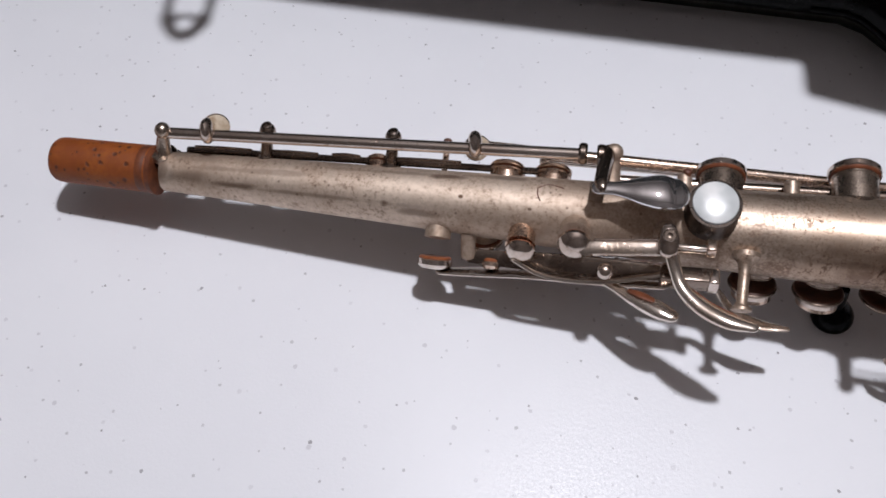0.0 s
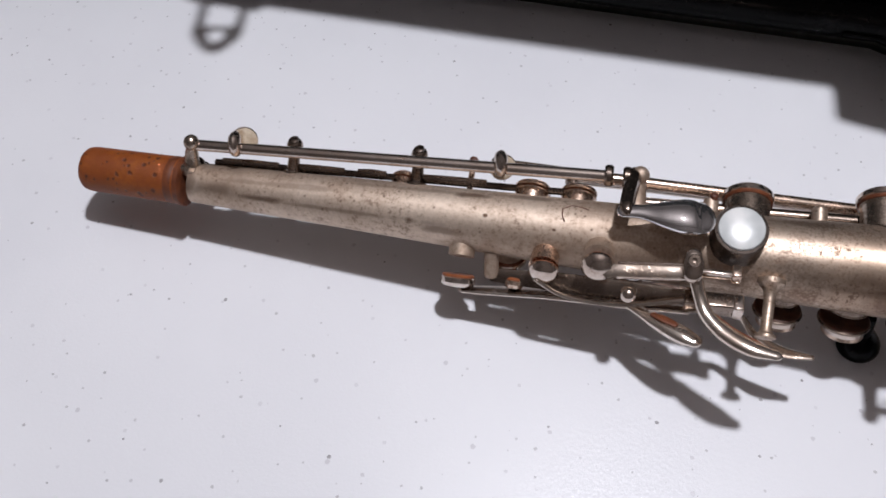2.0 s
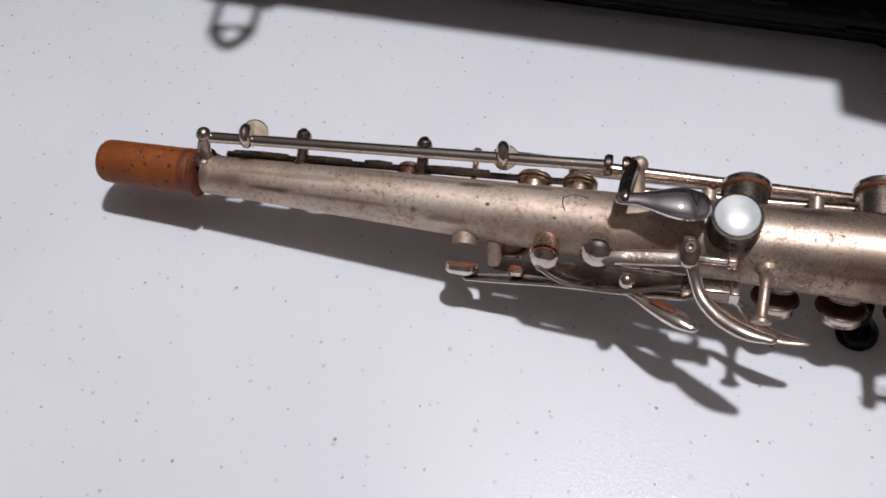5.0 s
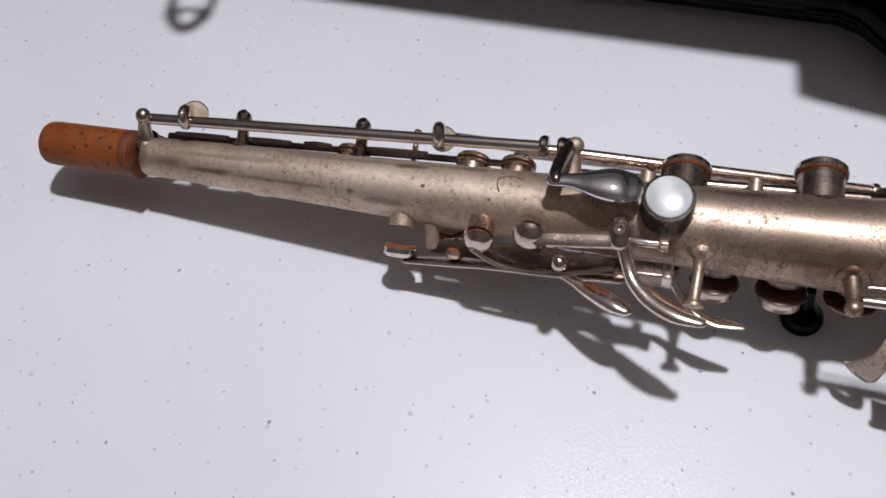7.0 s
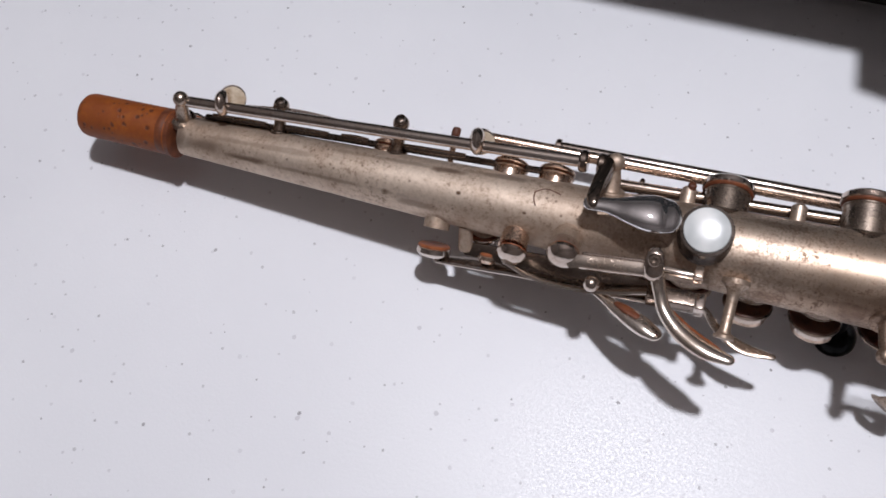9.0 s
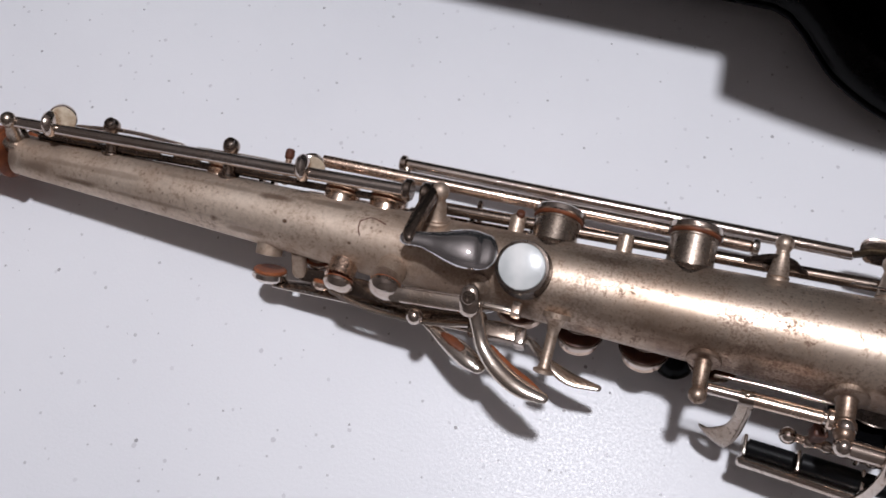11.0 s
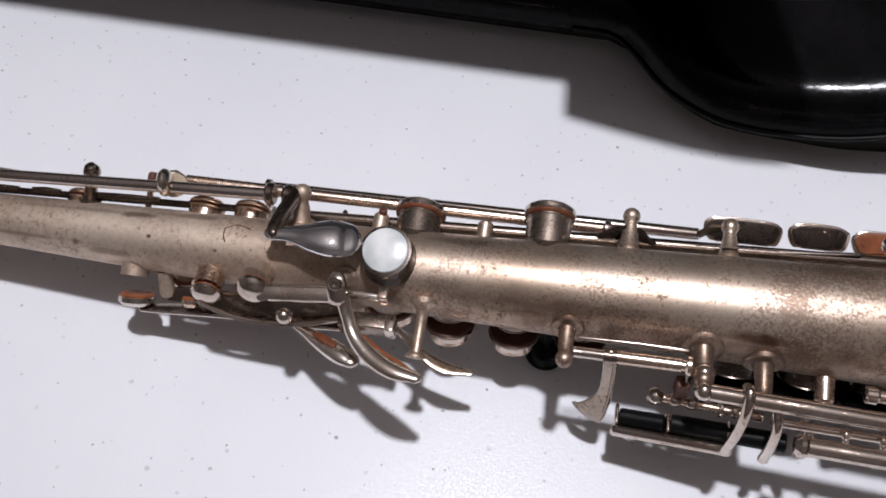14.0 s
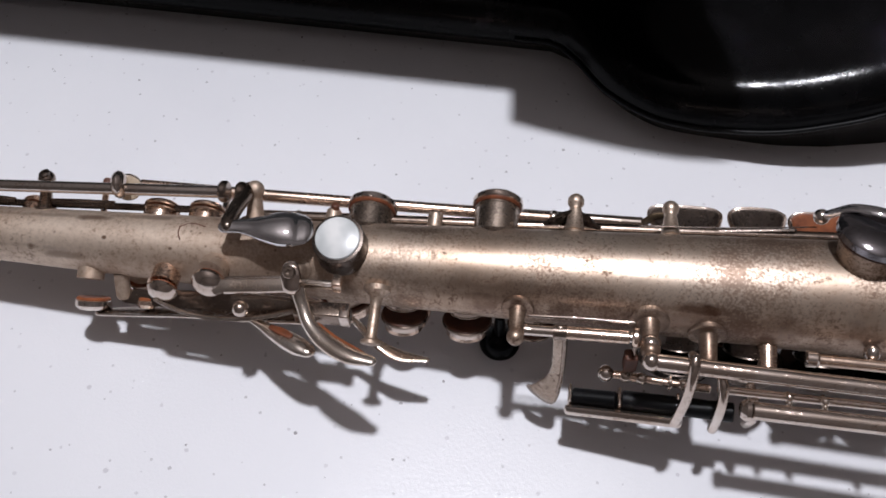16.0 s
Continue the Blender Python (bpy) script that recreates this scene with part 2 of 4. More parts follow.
def leather_material(name, color, rough, scale):
    m, t, b = material(name, color, rough)
    at = coords(t)
    v = node(t, "ShaderNodeTexVoronoi", Scale=scale)
    link(t, at, v.inputs["Vector"])
    n = noise_of(t, scale * 0.15, 4, 0.6, at)
    link(t, ramp(t, n, (0.3, color), (0.75, tuple(c * 2.2 for c in color))), b.inputs["Base Color"])
    link(t, math_node(t, "ADD", rough - 0.08, math_node(t, "MULTIPLY", n, 0.22)), b.inputs["Roughness"])
    b.inputs["Specular IOR Level"].default_value = 0.085
    bump(t, b, math_node(t, "ADD", math_node(t, "MULTIPLY", v.outputs["Distance"], 0.5), math_node(t, "MULTIPLY", n, 0.5)), 0.09, 0.0006)
    return m


def plain(name, color, rough, scale=20, spread=0.12, metal=0.0):
    m, t, b = material(name, color, rough, metal)
    n = noise_of(t, scale, 5, 0.6)
    lo, hi = tuple(c * (1 - spread) for c in color), tuple(min(1, c * (1 + spread)) for c in color)
    link(t, ramp(t, n, (0.3, lo), (0.7, hi)), b.inputs["Base Color"])
    bump(t, b, n, 0.08, 0.001)
    return m


CORK = cork_material()
PAD = pad_material("rust_brown_pad_leather", (0.13, 0.032, 0.010), (0.29, 0.085, 0.026))
CREAM = pad_material("yellowed_pad_leather", (0.30, 0.19, 0.11), (0.66, 0.57, 0.44))
PEARL = pearl_material()
STAIN = pad_material("brown_stained_cork", (0.075, 0.020, 0.008), (0.19, 0.052, 0.016))
RUST = pad_material("dark_brown_felt", (0.055, 0.017, 0.009), (0.13, 0.042, 0.02))
TABLE = table_material()
LEATHER = leather_material("black_leatherette", (0.0014, 0.0014, 0.0016), 0.15, 500)
BLACK = plain("black_hard_rubber", (0.004, 0.004, 0.0045), 0.42, 300, 0.3)
BLACK.node_tree.nodes["Principled BSDF"].inputs["Specular IOR Level"].default_value = 0.12
BRASS = plated("dull_brass", (0.17, 0.13, 0.085), (0.10, 0.065, 0.04), (0.04, 0.028, 0.018), 0.38, 0.6, 0.3, 1.2)
STEEL = plain("grey_powder_coat", (0.20, 0.20, 0.21), 0.5, 60, 0.1)
WALL = plain("beige_wall_paint", (0.26, 0.225, 0.21), 0.85, 6, 0.05)
CEIL = plain("beige_ceiling_paint", (0.42, 0.375, 0.355), 0.9, 6, 0.04)
FLOOR = plain("brown_carpet", (0.13, 0.09, 0.065), 0.95, 240, 0.3)


# ---- mesh helpers; lengths in the functions below are millimetres ----
MM = 0.001


def part(name, bm, mat, parent=None, label="", sharp=35):
    mesh = bpy.data.meshes.new(name)
    bmesh.ops.recalc_face_normals(bm, faces=bm.faces)
    bm.to_mesh(mesh)
    bm.free()
    for p in mesh.polygons:
        p.use_smooth = True
    mesh.set_sharp_from_angle(angle=radians(sharp))
    mesh.materials.append(mat)
    ob = new(name, mesh)
    if parent is not None:
        ob.parent = parent
    if label:
        ob["label"] = label
    return ob


def rings(bm, loops, close=True):
    """Skins a list of loops of points (mm), all of one length; caps both ends."""
    made = [[bm.verts.new(Vector(p) * MM) for p in loop] for loop in loops]
    n = len(made[0])
    for a, b in zip(made, made[1:]):
        for i in range(n):
            j = (i + 1) % n
            bm.faces.new((a[i], a[j], b[j], b[i]))
    if close:
        bm.faces.new(made[0])
        bm.faces.new(made[-1])
    return bm


def basis(axis):
    a = Vector(axis).normalized()
    x = a.orthogonal().normalized()
    return a, x, a.cross(x)


def spin(profile, base, axis, n=24, bm=None, close=True):
    """A turned shape: profile of (radius, height) along axis from base."""
    bm = bm or bmesh.new()
    a, x, y = basis(axis)
    base = Vector(base)
    loops = []
    for r, h in profile:
        r = max(r, 0.02)
        loops.append([base + a * h + (x * math.cos(2 * math.pi * i / n) + y * math.sin(2 * math.pi * i / n)) * r for i in range(n)])
    return rings(bm, loops, close)


def smooth_line(points, steps=5):
    """Catmull-Rom through rows of numbers of any length."""
    rows = [np.array(p, float) for p in points]
    if len(rows) < 3:
        return rows
    ends = [2 * rows[0] - rows[1]] + rows + [2 * rows[-1] - rows[-2]]
    out = []
    for p0, p1, p2, p3 in zip(ends, ends[1:], ends[2:], ends[3:]):
        for k in range(steps):
            t = k / steps
            out.append(0.5 * (2 * p1 + (p2 - p0) * t + (2 * p0 - 5 * p1 + 4 * p2 - p3) * t * t + (3 * p1 - p0 - 3 * p2 + p3) * t**3))
    return out + [rows[-1]]


def sweep(rows, up=(0, 0, 1), n=12, steps=5, square=1.0, round_ends=True, bm=None):
    """A bar along rows of (x, y, z, half width, half thickness); thickness lies along up. square under 1 makes the section boxier."""
    bm = bm or bmesh.new()
    line = smooth_line(rows, steps)
    pts, sizes = [Vector(r[:3]) for r in line], [(abs(r[3]), abs(r[4])) for r in line]
    up = Vector(up)
    stations = []
    for i, p in enumerate(pts):
        t = (pts[min(i + 1, len(pts) - 1)] - pts[max(i - 1, 0)]).normalized()
        w = t.cross(up).normalized()
        stations.append((p, w, w.cross(t).normalized(), t, *sizes[i]))
    if round_ends:
        first, last = stations[0], stations[-1]
        lead, tail = [], []
        for k in (1.0, 0.92, 0.71, 0.38):
            q = math.sqrt(1 - k * k)
            for source, sign, into in ((first, -1, lead), (last, 1, tail)):
                p, w, v, t, a, b = source
                into.append((p + t * sign * k * min(a, b * 2.2), w, v, t, max(a * q, 0.03), max(b * q, 0.03)))
        stations = lead + stations + tail[::-1]
    loops = []
    for p, w, v, t, a, b in stations:
        loop = []
        for i in range(n):
            c, s = math.cos(2 * math.pi * i / n), math.sin(2 * math.pi * i / n)
            loop.append(p + w * a * math.copysign(abs(c) ** square, c) + v * b * math.copysign(abs(s) ** square, s))
        loops.append(loop)
    return rings(bm, loops)


def rod(a, b, r, n=14, bm=None):
    a, b = Vector(a), Vector(b)
    h = (b - a).length
    c = min(0.35, r * 0.3)
    return spin([(r - c, 0), (r, c), (r, h - c), (r - c, h)], a, b - a, n, bm)


def ball(p, r, n=16, bm=None, axis=(0, 0, 1), flat=1.0):
    k = 9
    return spin([(r * math.sin(math.pi * i / k), -r * flat * math.cos(math.pi * i / k)) for i in range(k + 1)], p, axis, n, bm)


def pol(s, th, r):
    """A point of the saxophone: along the tube, degrees from its top towards the far side, distance from the axis."""
    return Vector((s, r * math.sin(radians(th)), r * math.cos(radians(th))))


def loc(s, up, side):
    return Vector((s, side, up))


def tube_r(s):
    return 10.45 + 0.03076 * s


def box(size, at, turn=0.0, bevel=0.0, bm=None):
    """A box in metres, bevelled."""
    bm = bm or bmesh.new()
    made = bmesh.ops.create_cube(bm, size=1.0, matrix=Matrix.Translation(at) @ Matrix.Rotation(turn, 4, "Z") @ Matrix.Diagonal((*size, 1)))
    if bevel:
        bmesh.ops.bevel(bm, geom=list({e for v in made["verts"] for e in v.link_edges}), offset=bevel, segments=3, affect="EDGES", profile=0.5)
    return bm


# ---- the room ----
TURN = radians(-16.5)
RX0, RX1, RY0, RY1, RZ0, RZ1 = -1.9, 2.2, -1.7, 2.1, -0.74, 1.66
for name, size, at, mat in (
    ("floor", (4.3, 4.0, 0.1), (0.15, 0.2, RZ0 - 0.05), FLOOR),
    ("ceiling", (4.3, 4.0, 0.1), (0.15, 0.2, RZ1 + 0.05), CEIL),
    ("wall_north", (4.3, 0.1, 2.4), (0.15, RY1 + 0.05, 0.46), WALL),
    ("wall_south", (4.3, 0.1, 2.4), (0.15, RY0 - 0.05, 0.46), WALL),
    ("wall_west", (0.1, 3.8, 2.4), (RX0 - 0.05, 0.2, 0.46), WALL),
    ("wall_east", (0.1, 3.8, 2.4), (RX1 + 0.05, 0.2, 0.46), WALL),
):
    tagged(part(name, box(size, at), mat), kind="structure")


# ---- ceiling lamp ----
def ceiling_lamp():
    lamp = tagged(new("ceiling_lamp"), "bare frosted bulb hanging on a black cord", "lamp")
    lamp.location = LAMP
    part("ceiling_rose", spin([(48, 609), (50, 603), (44, 590), (10, 586)], (0, 0, 0), (0, 0, 1), 24), CEIL, lamp)
    part("cord", rod((0, 0, 92), (0, 0, 588), 2.5), BLACK, lamp)
    part("socket", spin([(7, 30), (8, 34), (8, 84), (5, 94)], (0, 0, 0), (0, 0, 1), 20), BLACK, lamp)
    glow, t, b = material("lit_bulb_glass", (0.9, 0.9, 0.9), 0.4)
    b.inputs["Emission Color"].default_value = (0.96, 0.97, 1, 1)
    b.inputs["Emission Strength"].default_value = 40
    part("bulb", spin([(3, -20.5), (11, -18), (18, -10), (20.5, 0), (19.0, 9), (12, 20), (7, 30)], (0, 0, 0), (0, 0, 1), 24), glow, lamp, "glowing frosted bulb")
    return lamp


ceiling_lamp()


# ---- the folding table ----
def folding_table():
    table = tagged(new("folding_table"), "white speckled plastic folding table on grey steel legs", "table")
    table.matrix_basis = Matrix.Translation((0.18, 0.12, 0)) @ Matrix.Rotation(TURN, 4, "Z")
    part("tabletop", box((1.83, 0.76, 0.045), (0, 0, -0.0225), 0, 0.008), TABLE, table)
    for x in (-0.72, 0.72):
        for y in (-0.29, 0.29):
            part("leg", rod((x * 1000, y * 1000, -738), (x * 1000, y * 1000, -45), 14), STEEL, table)
        part("leg_brace", rod((x * 1000, -290, -560), (x * 1000, 290, -560), 9), STEEL, table)


folding_table()


# ---- the instrument case behind ----
def inset_plan(pts, inset):
    pts = [np.array(p, float) for p in pts]
    out = []
    for i, p in enumerate(pts):
        a, b = pts[i - 1], pts[(i + 1) % len(pts)]
        na, nb = p - a, b - p
        na, nb = np.array([-na[1], na[0]]) / np.linalg.norm(na), np.array([-nb[1], nb[0]]) / np.linalg.norm(nb)
        m = (na + nb) / np.linalg.norm(na + nb)
        out.append(p + m * inset / max(0.55, m @ na))
    return out


CASE_BACK = [(440, 190), (425, 250), (390, 296), (340, 318), (250, 330), (-372, 470), (-398, 462), (-412, 440)]
RIM_PLAN = [(-405, 264), (160, 100), (173, 96.2), (178, 92), (182.5, 83), (190, 64.5), (203.5, 49), (218, 41), (235, 35), (253, 29.0), (270, 25.4), (287, 23.4), (322, 24), (362, 42), (396, 80)] + CASE_BACK
# unseen lid added to cast the stepped shadow: straight side, step, and a flap over the start of the bell
SHADOW_LID_PLAN = [(-416.7, 237.3), (150.4, 73.1), (146.9, 57.1), (166.0, 47.4), (185.5, 38.3), (196.6, 34.1), (205.9, 30.8), (215.5, 28.6), (222, 27.6), (224.5, 34), (224, 70), (228, 120), (250, 200), (290, 290)] + CASE_BACK[4:]


def rounded(plan):
    """The bell end of a plan as a smooth curve; the straight side and the back stay as they are."""
    return plan[:3] + [tuple(p) for p in smooth_line(plan[3:15], 5)] + plan[15:]


def swell(x, z):
    """The case rises towards the bell, seam and all; only its foot stays on the table."""
    return 0.32 * 8.0 * math.log(1 + math.exp(min((x - 238) / 8.0, 22.0))) * min(z / 13.0, 1.0)


def instrument_case():
    case = tagged(new("instrument_case"), "black leatherette saxophone case on the table", "case")
    outline = [(12, 0.3), (9.5, 5), (4.5, 10), (1.0, 13.5), (0.2, 16), (0.9, 17.6)]
    outline += [(1.0 + 18 * (1 - math.cos(a)), 17.5 + 15.5 * math.sin(a)) for a in (0.1, 0.25, 0.4, 0.55, 0.7, 0.85, 1.0, 1.15, 1.3, 1.45)]
    loops = [[(x, y, z + swell(x, z)) for x, y in inset_plan(rounded(RIM_PLAN), k)] for k, z in outline]
    shoulder = loops[-1]
    for deep, rise in ((0.06, 0.6), (0.16, 1.2), (0.3, 1.6)):
        loops.append([(x + (60 - x) * deep * 0.3, y + (280 - y) * deep, z + rise) for x, y, z in shoulder])
    part("bottom_half", rings(bmesh.new(), loops), LEATHER, case, sharp=60)

    def slope(x, y):
        """The added lid slopes down to the back and stands higher in front."""
        return 112.0 - 0.26 * max(0.0, 0.96 * (y + 0.29 * x - 125.0))

    # stays above the view; only its shadow on table and case shows
    shadow_lid = [(1.2, 0), (0, 1.2), (0, 14), (1.2, 16.5), (3.5, 18)]
    part("shadow_lid", rings(bmesh.new(), [[(x, y, z + slope(x, y)) for x, y in inset_plan(SHADOW_LID_PLAN, k)] for k, z in shadow_lid]), LEATHER, case, "unseen flap added to cast the stepped shadow", sharp=60)
    bead = [(x, y, 16.4 + swell(x, 16.4)) for x, y in inset_plan(rounded(RIM_PLAN), 0.1)]
    part("piping", sweep([(*q, 1.0, 1.0) for q in bead[1:58]], steps=1, n=8), BLACK, case, "black piping along the edge", sharp=80)
    # open hasp of the latch, standing out from the lid: two bars and an eye
    v = Vector((-0.147, -0.989, 0))
    u = Vector((0.989, -0.147, 0))
    mid = Vector((-81.4, 136.6, 112.5))

    def at(a, b, up=0.0):
        return mid + (u * a + v * b) * 0.955 + Vector((0, 0, up))

    bm = bmesh.new()
    for side in (-1, 1):
        p, q = at(side * 8.6, -8), at(side * 8.6, 15)
        sweep([(*p, 1.8, 0.8), (*((p + q) / 2), 1.8, 0.8), (*q, 1.8, 0.8)], bm=bm, square=0.5)
    outer = [(10.4, 11.5), (10.4, 17), (5.5, 24.5), (2.0, 27.2), (-2.0, 27.2), (-5.5, 24.5), (-10.4, 17), (-10.4, 11.5), (-5, 11.6), (5, 11.6)]
    inner = [(0 + 3.9 * math.cos(math.atan2(b - 17.2, a)), 17.2 + 3.9 * math.sin(math.atan2(b - 17.2, a))) for a, b in outer]
    loops = [[at(a, b, up) for a, b in ring] for ring, up in ((outer, -0.8), (outer, 0.8), (inner, 0.8), (inner, -0.8), (outer, -0.8))]
    rings(bm, loops, close=False)
    bmesh.ops.remove_doubles(bm, verts=bm.verts, dist=1e-6)
    part("hasp", bm, BRASS, case, "open brass hasp")
    part("hasp_plate", box((0.030, 0.006, 0.012), tuple(at(0, -4) * MM + Vector((0, 0, 0.003))), TURN, 0.001), BRASS, case)
    # clasp hanging from the added lid's corner on its strap
    clasp = part("clasp", box((0.0065, 0.0042, 0.0055), (0.1600, 0.0575, 0.0790), radians(-28), 0.001), BRASS, case, "small worn brass clasp")
    part("clasp_hinge", rod((157.0, 58.6, 83), (163, 55.4, 83), 1.3), BRASS, clasp)
    part("clasp_strap", sweep([(158.5, 58, 114, 2.4, 0.9), (159.6, 57.8, 100, 2.4, 0.9), (160.0, 57.2, 83, 2.2, 0.9)], up=(0.45, 0.85, 0.2), square=0.5), LEATHER, case)


instrument_case()

# ---- the soprano saxophone ----
AXIS = Vector((1, -0.2884, 0.0759)).normalized()
TOP = (Vector((0, 0, 1)) - AXIS * AXIS.z).normalized()
SIDE = TOP.cross(AXIS)
sax = tagged(new("soprano_saxophone"), "old straight silver-plated soprano saxophone with tarnished keys", "saxophone")
sax.matrix_basis = Matrix(((AXIS.x, SIDE.x, TOP.x, 0), (AXIS.y, SIDE.y, TOP.y, 0.001415), (AXIS.z, SIDE.z, TOP.z, 0.0351), (0, 0, 0, 1)))


def P(name, bm, mat=None, label="", under=None, sharp=35):
    return part(name, bm, mat or PLATE, under or sax, label, sharp)


def bend(s):
    """The neck end is bent slightly away and down."""
    k = max(0.0, 45.0 - s) / 152.0
    return Vector((0, 3.0 * k, -0.8 * k))


def tube():
    out = [(tube_r(s), s) for s in list(range(-107, 431, 10)) + [430]]
    flare = [(tube_r(430) + 24 * ((s - 430) / 62) ** 2.4, s) for s in range(436, 493, 7)]
    flare += [(49.5, 493), (50.6, 495), (49.8, 496.5), (48.2, 496)]
    inner = [(r - 0.9, s) for r, s in reversed(out[:-1] + flare[:-3])]
    prof = [(tube_r(-107) - 0.9, -107)] + out + flare + inner
    bm = bmesh.new()
    loops = [[pol(s, 5 * i, r) + bend(s) for i in range(72)] for r, s in prof]
    P("body_tube", rings(bm, loops, close=False), BODY, "satin silver-plated conical tube with brown tarnish and pits", sharp=50)


def cork():
    neck = Vector((152.0, -3.0, 0.8))
    prof = [(6.2, -149.5), (7.2, -149.3), (7.8, -148.5), (8.1, -147.1), (8.2, -146), (8.35, -130), (8.5, -114), (8.3, -111.5), (7.2, -110.5)]
    P("cork_sleeve", spin([(r, s + 149.5) for r, s in prof], Vector((-149.5, 0, 0)) + bend(-149.5), neck, 40), CORK, "rust-orange pitted cork sleeve")
    P("cork_band", spin([(8.3, -0.3), (8.56, 0.3), (8.6, 2.4), (8.2, 3.6), (8.9, 4.0), (9.0, 5.6), (7.2, 6.2)], Vector((-115.6, 0, 0)) + bend(-115.6), neck, 40), STAIN, "dark brown stained band")
    P("tip_ring", spin([(5.8, 2.5), (6.2, 0.2), (6.0, -0.4), (5.4, -0.4), (5.2, 0.2), (5.1, 3.5)], Vector((-149.5, 0, 0)) + bend(-149.5), neck, 32), DARK)


def post(s, th, top, stem=1.7, knob=2.4, flange=4.0, mat=None, name="post", taper=1.15, lean=0.0):
    """A turned post on the tube with a foot flange and a ball."""
    r0 = tube_r(s)
    base = pol(s, th, r0 - 1.6) + bend(s)
    axis = pol(s + lean, th, top) - base
    h = axis.length
    prof = [(flange, 0), (flange, 1.9), (flange * 0.93, 2.25), (stem * taper + 0.35, 2.45), (stem * taper, 2.9), (stem, h - knob * 1.5)]
    prof += [(stem * 0.85, h - knob * 0.95)] + [(knob * math.sin(math.pi * k / 8), h - knob * math.cos(math.pi * k / 8)) for k in range(2, 9)]
    return P(name, spin(prof, base, axis, 20), mat or PLATE)


def collar(at, axis, r, w, mat=None, under=None):
    a = Vector(axis).normalized()
    return P("collar", spin([(r - 0.5, 0), (r, w * 0.25), (r, w * 0.75), (r - 0.5, w)], Vector(at) - a * w / 2, axis, 20), mat or PLATE, under=under)


def chimney(s, th, top, r, mat=None):
    axis = pol(0, th, 1)
    base = pol(s, th, tube_r(s) - 6.5)
    h = top - tube_r(s) + 6.5
    return P("tone_hole_chimney", spin([(r, 0), (r, h - 0.5), (r + 0.25, h - 0.2), (r + 0.25, h), (r - 0.7, h)], base, axis, 32), mat or BODY)


def saddle_chimney(s, th, top, r, foot=24.0):
    """A tone hole pipe soldered to the tube, its foot drawn out to a point down both sides."""
    R, n = tube_r(s), 48
    lean = math.degrees(math.asin(r / R))
    rows = []
    for rr, h in ((r - 0.8, top - 1.5), (r - 0.7, top), (r + 0.25, top), (r + 0.25, top - 0.4), (r, top - 0.7)):
        rows.append([pol(s, th, h) + Vector((rr * math.cos(2 * math.pi * i / n), 0, 0)) + pol(0, th + 90, rr * math.sin(2 * math.pi * i / n)) for i in range(n)])
    wall, edge = [], []
    for i in range(n):
        c, q = math.cos(2 * math.pi * i / n), math.sin(2 * math.pi * i / n)
        deep = math.sqrt(R * R - (r * q) ** 2) + 0.5
        wall.append(pol(s, th, deep) + Vector((r * c, 0, 0)) + pol(0, th + 90, r * q))
        edge.append(pol(s + (r + 0.4) * c, th + math.copysign(lean * abs(q) + foot * abs(q) ** 5, q), R - 0.12))
    skirt = []
    for f in (0.2, 0.4, 0.6, 0.8):
        ring = []
        for i in range(n):
            c, q = math.cos(2 * math.pi * i / n), math.sin(2 * math.pi * i / n)
            turn = math.copysign(lean * abs(q) + f * foot * abs(q) ** 5, q)
            ring.append(pol(s + (r + 0.4 * f) * c, th + turn, R + 0.35 * (1 - f) + 0.1))
        skirt.append(ring)
    return P("tone_hole_chimney", rings(bmesh.new(), rows + [wall] + skirt + [edge], close=False), DIMMED, sharp=28)


def cup(at, axis, r, mat=None, pad=None, name="key_cup", depth=2.6, dome=1.2, pad_out=1.0):
    """A key cup whose closed side looks along axis, with its pad on the other side."""
    a = Vector(axis).normalized()
    at = Vector(at)
    c = P(name, spin([(r - 0.35, 0), (r, 0.35), (r, depth - 0.7), (r - 0.5, depth - 0.1), (r * 0.75, depth + dome * 0.55), (r * 0.4, depth + dome * 0.9), (0, depth + dome)], at, a, 32), mat or PLATE)
    P("pad", spin([(r * 0.55, -pad_out * 0.8), (r - 0.9, -pad_out), (r - 0.35, -pad_out * 0.5), (r - 0.4, 0.3)], at, a, 32), pad or PAD, "rust-brown leather pad", c)
    return c


tube()
cork()


